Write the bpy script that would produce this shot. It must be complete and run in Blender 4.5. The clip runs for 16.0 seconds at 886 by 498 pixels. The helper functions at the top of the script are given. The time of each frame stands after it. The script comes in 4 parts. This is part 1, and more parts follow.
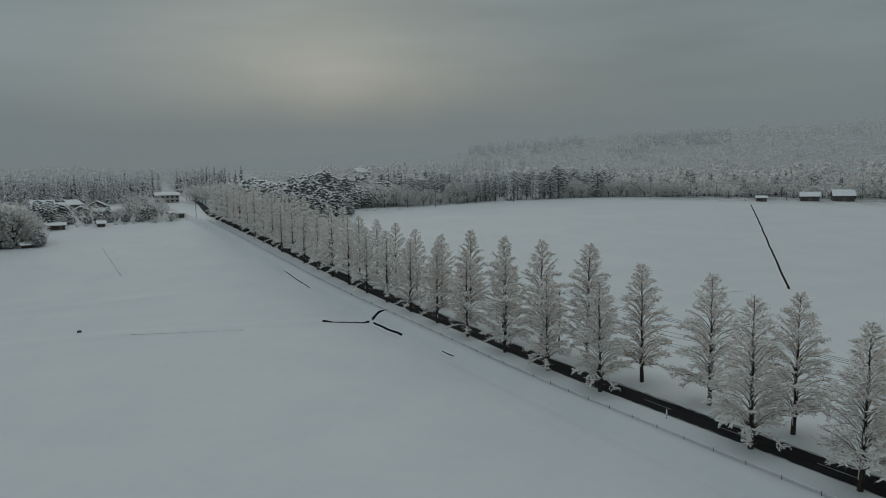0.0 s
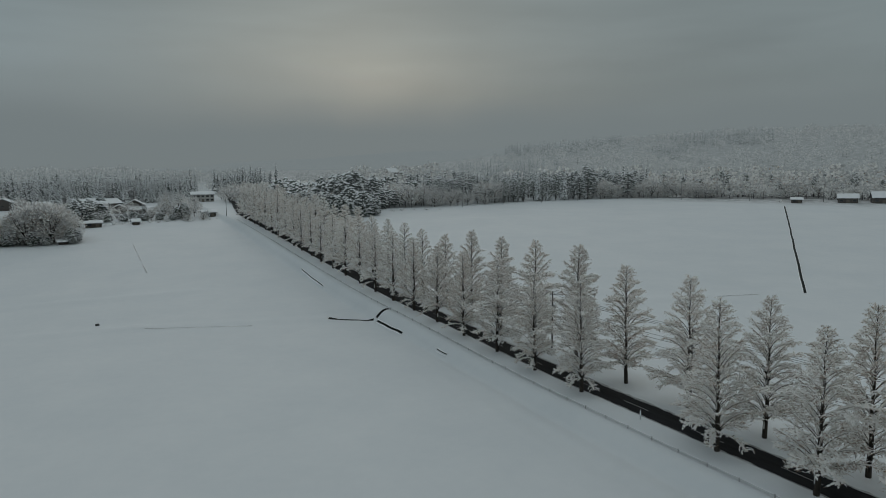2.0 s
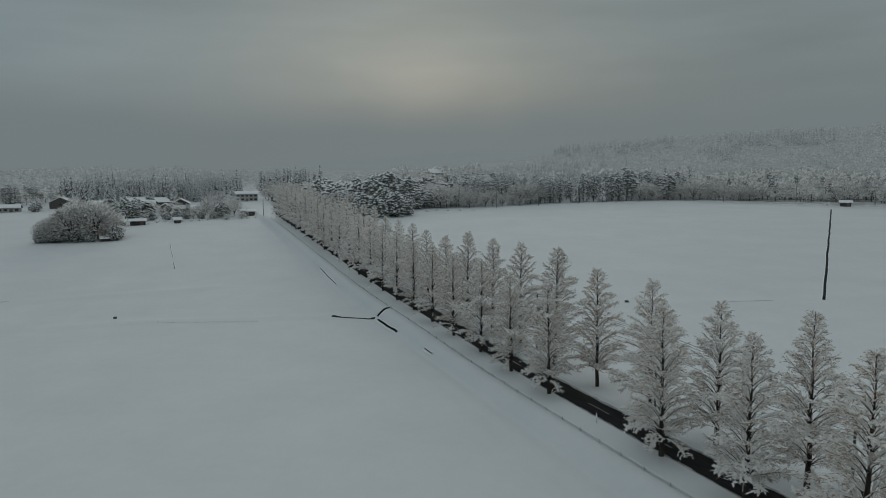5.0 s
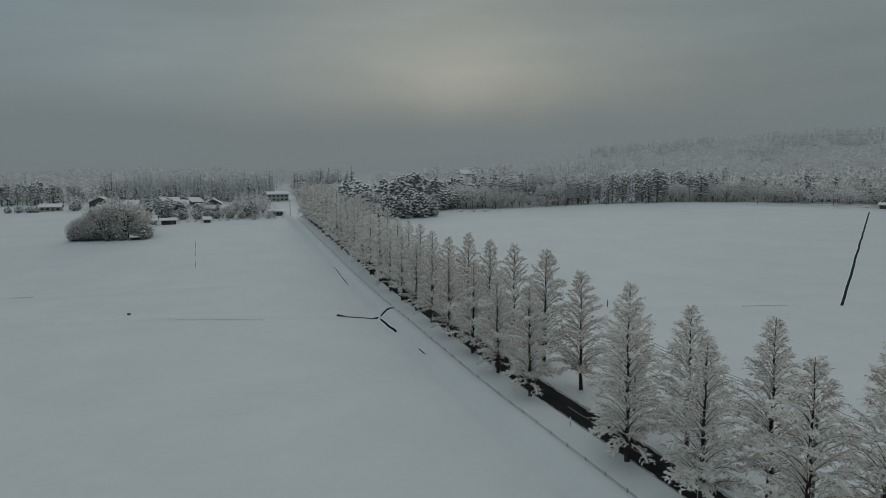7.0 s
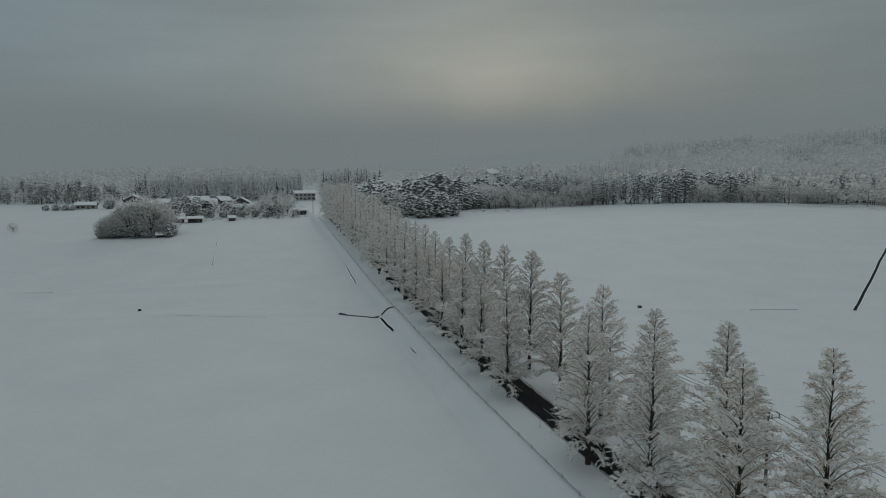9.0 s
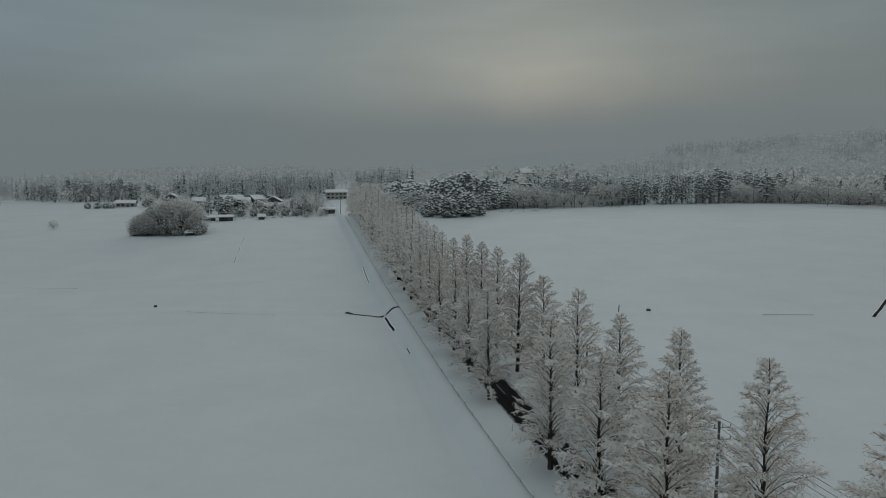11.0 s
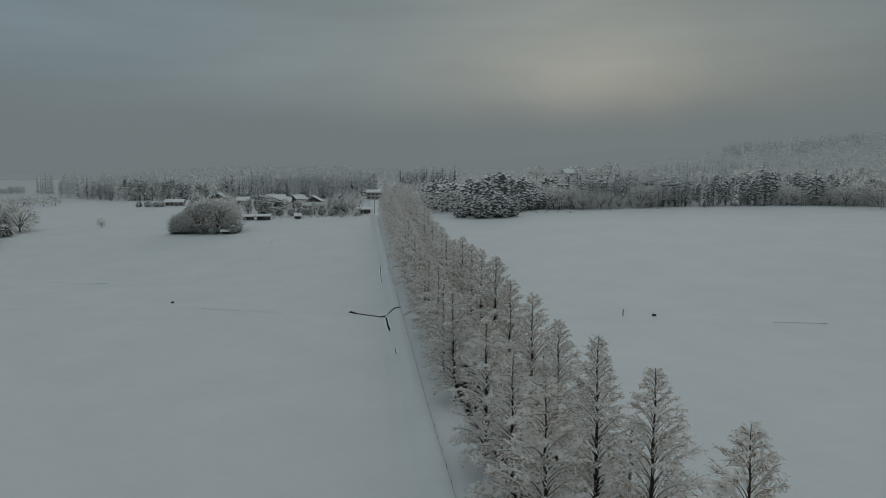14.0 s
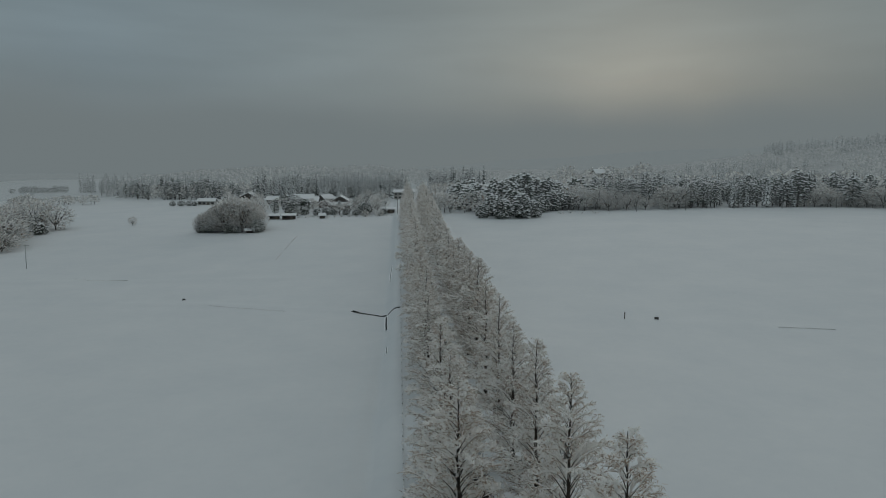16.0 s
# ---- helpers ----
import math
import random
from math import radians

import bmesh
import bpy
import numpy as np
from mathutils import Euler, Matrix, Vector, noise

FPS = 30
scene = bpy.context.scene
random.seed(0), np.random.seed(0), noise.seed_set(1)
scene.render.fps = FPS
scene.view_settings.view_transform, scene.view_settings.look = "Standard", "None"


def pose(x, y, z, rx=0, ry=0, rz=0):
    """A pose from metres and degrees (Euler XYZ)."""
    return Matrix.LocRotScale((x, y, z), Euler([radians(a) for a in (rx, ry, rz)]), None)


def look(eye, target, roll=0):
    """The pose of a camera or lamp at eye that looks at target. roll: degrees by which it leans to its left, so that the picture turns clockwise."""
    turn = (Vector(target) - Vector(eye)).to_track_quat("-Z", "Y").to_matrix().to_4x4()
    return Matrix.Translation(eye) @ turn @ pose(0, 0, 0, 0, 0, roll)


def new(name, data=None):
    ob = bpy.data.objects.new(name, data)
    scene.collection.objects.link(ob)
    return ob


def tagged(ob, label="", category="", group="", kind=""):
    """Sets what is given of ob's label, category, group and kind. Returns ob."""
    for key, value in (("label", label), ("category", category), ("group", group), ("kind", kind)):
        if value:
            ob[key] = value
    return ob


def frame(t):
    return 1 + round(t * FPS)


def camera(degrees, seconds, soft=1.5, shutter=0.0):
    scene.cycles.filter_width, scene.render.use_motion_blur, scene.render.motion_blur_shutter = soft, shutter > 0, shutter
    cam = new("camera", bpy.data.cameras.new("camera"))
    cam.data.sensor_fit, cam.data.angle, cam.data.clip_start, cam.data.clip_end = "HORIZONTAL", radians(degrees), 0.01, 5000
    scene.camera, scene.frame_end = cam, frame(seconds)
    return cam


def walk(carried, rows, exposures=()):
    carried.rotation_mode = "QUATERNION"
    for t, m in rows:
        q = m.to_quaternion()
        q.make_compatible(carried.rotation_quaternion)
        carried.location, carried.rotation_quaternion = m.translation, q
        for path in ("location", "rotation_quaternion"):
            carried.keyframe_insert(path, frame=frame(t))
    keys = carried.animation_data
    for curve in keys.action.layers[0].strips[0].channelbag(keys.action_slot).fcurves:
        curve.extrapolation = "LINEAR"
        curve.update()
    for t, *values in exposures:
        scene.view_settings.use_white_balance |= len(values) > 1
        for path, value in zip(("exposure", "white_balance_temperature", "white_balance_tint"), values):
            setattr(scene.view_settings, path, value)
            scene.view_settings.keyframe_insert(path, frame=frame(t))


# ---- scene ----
cam = camera(67.31, 16.0, soft=0.9)
PATH = [
    (0, (-69.31, -68.20, 30.29), (-19.59, 17.92, 19.72), -0.60),
    (0.5, (-67.76, -69.38, 30.40), (-19.18, 17.40, 19.94), -0.57),
    (1, (-66.22, -70.73, 30.44), (-18.95, 16.78, 20.06), -0.56),
    (1.5, (-64.72, -72.20, 30.45), (-18.92, 16.09, 20.07), -0.53),
    (2, (-63.28, -73.71, 30.43), (-18.78, 15.23, 19.91), -0.46),
    (2.5, (-61.75, -75.05, 30.49), (-18.49, 14.48, 19.95), -0.41),
    (3, (-60.15, -76.31, 30.52), (-18.07, 13.79, 19.98), -0.37),
    (3.5, (-58.54, -77.53, 30.57), (-17.61, 13.10, 20.06), -0.34),
    (4, (-56.86, -78.62, 30.62), (-17.15, 12.56, 20.14), -0.31),
    (6.5, (-47.56, -82.87, 30.74), (-14.45, 10.93, 20.42), -0.19),
    (7, (-45.73, -83.74, 30.80), (-14.06, 10.55, 20.49), -0.17),
    (7.5, (-43.89, -84.55, 30.87), (-13.62, 10.20, 20.55), -0.14),
    (8, (-41.97, -85.32, 30.95), (-13.07, 9.85, 20.61), -0.10),
    (8.5, (-40.13, -86.11, 30.97), (-12.46, 9.42, 20.61), -0.08),
    (9, (-38.21, -86.75, 31.07), (-11.66, 9.10, 20.65), -0.04),
    (11.5, (-28.13, -89.91, 31.72), (-9.04, 7.67, 21.09), 0.07),
    (12, (-26.14, -90.53, 31.85), (-8.33, 7.30, 21.20), 0.09),
    (12.5, (-24.10, -91.12, 31.96), (-7.53, 6.92, 21.28), 0.11),
    (13, (-21.98, -91.63, 32.02), (-6.73, 6.62, 21.35), 0.12),
    (13.5, (-19.90, -92.02, 32.07), (-6.03, 6.44, 21.42), 0.16),
    (14, (-17.81, -92.31, 32.14), (-5.44, 6.35, 21.48), 0.18),
    (14.5, (-15.69, -92.72, 32.23), (-4.83, 6.12, 21.55), 0.21),
    (15, (-13.51, -93.13, 32.31), (-4.03, 5.84, 21.60), 0.25),
    (15.5, (-11.26, -93.46, 32.40), (-3.17, 5.64, 21.67), 0.26),
    (16, (-8.95, -93.85, 32.51), (-2.31, 5.35, 21.77), 0.26),
]
walk(cam, [(t, look(e, g, r)) for t, e, g, r in PATH], exposures=[(0, 0.05), (3, 0.03), (8, 0.0), (16, -0.07)])

# ---------------------------------------------------------------- light
SUN_AZ, SUN_EL = radians(20.0), radians(7.5)


def nd(nt, kind, **props):
    n = nt.nodes.new(kind)
    for k, v in props.items():
        if k == "operation":
            n.operation = v
        elif k == "blend_type":
            n.blend_type = v
        elif k == "data_type":
            n.data_type = v
        else:
            n.inputs[k].default_value = v
    return n


def ramp(nt, stops, fac, ease="LINEAR"):
    r = nt.nodes.new("ShaderNodeValToRGB")
    r.color_ramp.interpolation = ease
    e = r.color_ramp.elements
    e[0].position, e[0].color = stops[0][0], (*stops[0][1], 1)
    e[1].position, e[1].color = stops[-1][0], (*stops[-1][1], 1)
    for p, c in stops[1:-1]:
        x = e.new(p)
        x.color = (*c, 1)
    nt.links.new(fac, r.inputs[0])
    return r.outputs[0]


def shift(nt, socket):
    """From -1..1 to 0..1."""
    n = nd(nt, "ShaderNodeMath", operation="MULTIPLY_ADD")
    n.inputs[1].default_value, n.inputs[2].default_value = 0.5, 0.5
    nt.links.new(socket, n.inputs[0])
    return n.outputs[0]


def make_world():
    w = bpy.data.worlds.new("overcast_sky")
    scene.world = w
    w.use_nodes = True
    nt = w.node_tree
    nt.nodes.clear()
    L = nt.links.new
    out = nt.nodes.new("ShaderNodeOutputWorld")
    bg = nt.nodes.new("ShaderNodeBackground")
    co = nt.nodes.new("ShaderNodeTexCoord")
    sep = nt.nodes.new("ShaderNodeSeparateXYZ")
    L(co.outputs["Generated"], sep.inputs[0])
    # cloud deck: dull band over the horizon, brighter overhead
    deck = ramp(nt, [(0.0, (0.158, 0.189, 0.198)), (0.045, (0.163, 0.195, 0.203)), (0.10, (0.190, 0.224, 0.230)),
                     (0.28, (0.200, 0.238, 0.244)), (0.6, (0.31, 0.35, 0.355)), (1.0, (0.42, 0.46, 0.465))], sep.outputs[2])
    # soft cloud mottling
    mp = nt.nodes.new("ShaderNodeMapping")
    mp.inputs["Scale"].default_value = (1.3, 1.3, 8.0)
    L(co.outputs["Generated"], mp.inputs[0])
    no = nd(nt, "ShaderNodeTexNoise", Scale=1.7, Detail=4.0, Roughness=0.5)
    L(mp.outputs[0], no.inputs["Vector"])
    mr = nt.nodes.new("ShaderNodeMapRange")
    mr.inputs[1].default_value, mr.inputs[2].default_value = 0.3, 0.7
    mr.inputs[3].default_value, mr.inputs[4].default_value = 0.87, 1.12
    L(no.outputs[0], mr.inputs[0])
    mul = nd(nt, "ShaderNodeMix", data_type="RGBA", blend_type="MULTIPLY")
    mul.inputs[0].default_value = 1.0
    west = ramp(nt, [(0.0, (0.98, 0.99, 1.0)), (0.30, (0.89, 0.96, 1.04)), (0.58, (1, 1, 1.0)), (0.74, (0.91, 0.92, 0.925)), (1.0, (0.89, 0.905, 0.915))], shift(nt, sep.outputs[0]))
    tone = nd(nt, "ShaderNodeMix", data_type="RGBA", blend_type="MULTIPLY")
    tone.inputs[0].default_value = 1.0
    L(deck, tone.inputs[6])
    L(west, tone.inputs[7])
    deck = tone.outputs[2]
    L(deck, mul.inputs[6])
    L(mr.outputs[0], mul.inputs[7])
    # where the sun stands behind the cloud
    sx, sy, sz = math.sin(SUN_AZ) * math.cos(SUN_EL), math.cos(SUN_AZ) * math.cos(SUN_EL), math.sin(SUN_EL)
    dot = nt.nodes.new("ShaderNodeVectorMath")
    dot.operation = "DOT_PRODUCT"
    dot.inputs[1].default_value = (sx, sy, sz)
    L(co.outputs["Generated"], dot.inputs[0])
    glow = ramp(nt, [(0.70, (0, 0, 0)), (0.93, (0.003, 0.0034, 0.0033)), (0.985, (0.010, 0.0112, 0.0108)), (0.996, (0.018, 0.0196, 0.0186)), (1.0, (0.029, 0.0305, 0.0287))],
                dot.outputs["Value"], "EASE")
    add = nd(nt, "ShaderNodeMix", data_type="RGBA", blend_type="ADD")
    add.inputs[0].default_value = 1.0
    L(mul.outputs[2], add.inputs[6])
    L(glow, add.inputs[7])
    # the clear sky above shows very faintly through
    sky = nt.nodes.new("ShaderNodeTexSky")
    sky.sky_type = "NISHITA"
    sky.sun_disc = False
    sky.sun_elevation, sky.sun_rotation = SUN_EL, SUN_AZ
    thin = nd(nt, "ShaderNodeMix", data_type="RGBA", blend_type="ADD")
    thin.inputs[0].default_value = 0.003
    L(add.outputs[2], thin.inputs[6])
    L(sky.outputs[0], thin.inputs[7])
    L(thin.outputs[2], bg.inputs[0])
    bg.inputs[1].default_value = 1.0
    L(bg.outputs[0], out.inputs[0])


make_world()
sun_data = bpy.data.lights.new("sun", "SUN")
sun_data.energy, sun_data.angle, sun_data.color = 0.7, radians(45), (1.0, 0.96, 0.90)
sun = new("sun", sun_data)
sun.matrix_world = look((0, 0, 200), (-math.sin(SUN_AZ) * 100, -math.cos(SUN_AZ) * 100, 200 - 100 * math.tan(SUN_EL)))


# ---------------------------------------------------------------- materials
def material(name, stops, scale=1.0, detail=5.0, rough=0.7, bump=0.0, bump_scale=8.0, fine=0.25, vary=0.0, spec=0.3, stretch=(1, 1, 1), metal=0.0):
    """Colour from two sizes of noise, roughness and relief; vary changes each object or island a little."""
    m = bpy.data.materials.new(name)
    m.use_nodes = True
    nt = m.node_tree
    L = nt.links.new
    b = nt.nodes["Principled BSDF"]
    b.inputs["Roughness"].default_value = rough
    b.inputs["Specular IOR Level"].default_value = spec
    b.inputs["Metallic"].default_value = metal
    co = nt.nodes.new("ShaderNodeTexCoord")
    mp = nt.nodes.new("ShaderNodeMapping")
    mp.inputs["Scale"].default_value = stretch
    L(co.outputs["Object"], mp.inputs[0])
    n1 = nd(nt, "ShaderNodeTexNoise", Scale=scale, Detail=detail, Roughness=0.6)
    n2 = nd(nt, "ShaderNodeTexNoise", Scale=scale * 9, Detail=3.0, Roughness=0.6)
    L(mp.outputs[0], n1.inputs["Vector"])
    L(mp.outputs[0], n2.inputs["Vector"])
    mx = nd(nt, "ShaderNodeMix", data_type="FLOAT")
    mx.inputs[0].default_value = fine
    L(n1.outputs[0], mx.inputs[2])
    L(n2.outputs[0], mx.inputs[3])
    fac = mx.outputs[0]
    if vary:
        g = nt.nodes.new("ShaderNodeNewGeometry")
        o = nt.nodes.new("ShaderNodeObjectInfo")
        s = nd(nt, "ShaderNodeMath", operation="ADD")
        L(g.outputs["Random Per Island"], s.inputs[0])
        L(o.outputs["Random"], s.inputs[1])
        k = nd(nt, "ShaderNodeMath", operation="MULTIPLY_ADD")
        k.inputs[1].default_value, k.inputs[2].default_value = vary, -vary
        L(s.outputs[0], k.inputs[0])
        a = nd(nt, "ShaderNodeMath", operation="ADD")
        L(fac, a.inputs[0])
        L(k.outputs[0], a.inputs[1])
        fac = a.outputs[0]
    L(ramp(nt, stops, fac), b.inputs["Base Color"])
    if bump:
        n3 = nd(nt, "ShaderNodeTexNoise", Scale=bump_scale, Detail=4.0)
        L(co.outputs["Object"], n3.inputs["Vector"])
        bp = nd(nt, "ShaderNodeBump", Strength=bump, Distance=0.05)
        L(n3.outputs[0], bp.inputs["Height"])
        L(bp.outputs[0], b.inputs["Normal"])
    return m


def let_light_through(m, share):
    """Loose snow and frost scatter light onwards: mixes in a translucent share of the same colour."""
    nt = m.node_tree
    L = nt.links.new
    b, out = nt.nodes["Principled BSDF"], nt.nodes["Material Output"]
    t = nt.nodes.new("ShaderNodeBsdfTranslucent")
    L(b.inputs["Base Color"].links[0].from_socket, t.inputs[0])
    mx = nt.nodes.new("ShaderNodeMixShader")
    mx.inputs[0].default_value = share
    L(b.outputs[0], mx.inputs[1])
    L(t.outputs[0], mx.inputs[2])
    L(mx.outputs[0], out.inputs[0])


ROOF_SNOW = material("roof_snow", [(0.3, (0.85, 0.86, 0.87)), (0.7, (0.92, 0.92, 0.92))], scale=0.5, rough=0.75, bump=0.3, bump_scale=3, spec=0.2)
TREE_SNOW = material("branch_snow", [(0.3, (0.935, 0.92, 0.898)), (0.7, (0.98, 0.968, 0.946))], scale=1.5, rough=0.8, spec=0.15, vary=0.15)
TWIG = material("reddish_twigs", [(0.25, (0.35, 0.262, 0.208)), (0.75, (0.67, 0.545, 0.445))], scale=0.8, rough=0.9, spec=0.1, vary=0.25)
BARK = material("wet_bark", [(0.3, (0.022, 0.019, 0.017)), (0.75, (0.085, 0.07, 0.058))], scale=2.5, rough=0.9, bump=0.6, bump_scale=18, stretch=(1, 1, 0.25), spec=0.2)
NEEDLE = material("dark_needles", [(0.3, (0.05, 0.062, 0.055)), (0.75, (0.13, 0.15, 0.135))], scale=0.6, rough=0.85, spec=0.15, vary=0.25)
FROST_TWIG = material("frosted_twigs", [(0.25, (0.46, 0.455, 0.45)), (0.75, (0.79, 0.785, 0.775))], scale=0.4, rough=0.9, spec=0.1, vary=0.35)
BROADLEAF = material("evergreen_leaves", [(0.3, (0.04, 0.052, 0.042)), (0.75, (0.12, 0.138, 0.112))], scale=0.7, rough=0.8, spec=0.2, vary=0.25)
ASPHALT = material("wet_asphalt", [(0.3, (0.008, 0.008, 0.009)), (0.72, (0.028, 0.029, 0.031))], scale=0.35, rough=0.8, bump=0.15, bump_scale=30, spec=0.06, stretch=(2.5, 0.4, 1))
SLUSH = material("grey_slush", [(0.35, (0.10, 0.10, 0.10)), (0.65, (0.55, 0.56, 0.57))], scale=1.6, rough=0.6, bump=0.4, bump_scale=7, stretch=(2, 0.5, 1))
LINE_PAINT = material("worn_road_paint", [(0.35, (0.10, 0.10, 0.10)), (0.6, (0.45, 0.45, 0.44))], scale=5, rough=0.5)
WATER = material("dark_ditch_water", [(0.3, (0.004, 0.005, 0.005)), (0.7, (0.012, 0.014, 0.013))], scale=2, rough=0.45, bump=0.1, bump_scale=6, spec=0.02)
CONCRETE = material("damp_concrete", [(0.3, (0.10, 0.10, 0.095)), (0.7, (0.22, 0.22, 0.21))], scale=1.2, rough=0.85, bump=0.3, bump_scale=20)
STEEL = material("dull_galvanised_steel", [(0.3, (0.34, 0.35, 0.35)), (0.7, (0.52, 0.53, 0.53))], scale=3, rough=0.5, metal=0.2)
CABLE = material("black_cable", [(0.3, (0.02, 0.02, 0.02)), (0.7, (0.05, 0.05, 0.05))], scale=3, rough=0.6)
WOOD_WALL = material("dark_board_wall", [(0.3, (0.035, 0.028, 0.024)), (0.7, (0.10, 0.082, 0.068))], scale=1.5, rough=0.85, bump=0.4, bump_scale=14, stretch=(6, 6, 0.5))
PLASTER = material("grey_plaster_wall", [(0.3, (0.30, 0.29, 0.27)), (0.7, (0.46, 0.45, 0.42))], scale=0.8, rough=0.9, bump=0.2, bump_scale=10)
TILE = material("dark_roof_tile", [(0.3, (0.025, 0.027, 0.030)), (0.7, (0.07, 0.072, 0.075))], scale=1.5, rough=0.6)
GLASS = material("dark_window_glass", [(0.3, (0.012, 0.014, 0.016)), (0.7, (0.03, 0.033, 0.036))], scale=0.5, rough=0.08, spec=0.5)
FRAME_WOOD = material("window_frame_wood", [(0.3, (0.09, 0.075, 0.06)), (0.7, (0.18, 0.15, 0.12))], scale=3, rough=0.7)


let_light_through(TREE_SNOW, 0.5)
let_light_through(FROST_TWIG, 0.55)
let_light_through(TWIG, 0.5)


def ground_material():
    """Snow on the fields; bare woodland showing through it on the far slopes."""
    m = material("snowy_ground", [(0.3, (0.66, 0.685, 0.70)), (0.7, (0.73, 0.745, 0.75))], scale=0.06, rough=0.75, bump=0.22, bump_scale=0.9, spec=0.2)
    nt = m.node_tree
    L = nt.links.new
    b = nt.nodes["Principled BSDF"]
    old = b.inputs["Base Color"].links[0].from_socket
    g = nt.nodes.new("ShaderNodeNewGeometry")
    hill = nt.nodes.new("ShaderNodeVectorMath")
    hill.operation = "DOT_PRODUCT"
    hill.inputs[1].default_value = (0.0056, 0.0028, 0)
    L(g.outputs["Position"], hill.inputs[0])
    big = nd(nt, "ShaderNodeTexNoise", Scale=0.007, Detail=3.0)
    fine = nd(nt, "ShaderNodeTexNoise", Scale=0.11, Detail=6.0, Roughness=0.75)
    L(g.outputs["Position"], big.inputs["Vector"])
    L(g.outputs["Position"], fine.inputs["Vector"])
    sm = nd(nt, "ShaderNodeMath", operation="MULTIPLY_ADD")
    sm.inputs[1].default_value = 0.9
    L(big.outputs[0], sm.inputs[0])
    L(hill.outputs["Value"], sm.inputs[2])
    mask = ramp(nt, [(0.0, (0, 0, 0)), (0.72, (0, 0, 0)), (0.80, (1, 1, 1)), (1.0, (1, 1, 1))], nd_scale(nt, sm.outputs[0], 0.28))
    wood = ramp(nt, [(0.36, (0.20, 0.197, 0.193)), (0.5, (0.42, 0.415, 0.41)), (0.64, (0.70, 0.70, 0.70))], fine.outputs[0])
    mx = nd(nt, "ShaderNodeMix", data_type="RGBA")
    L(mask, mx.inputs[0])
    L(old, mx.inputs[6])
    L(wood, mx.inputs[7])
    L(mx.outputs[2], b.inputs["Base Color"])
    return m


def nd_scale(nt, socket, k):
    n = nd(nt, "ShaderNodeMath", operation="MULTIPLY")
    n.inputs[1].default_value = k
    nt.links.new(socket, n.inputs[0])
    return n.outputs[0]


GROUND = ground_material()


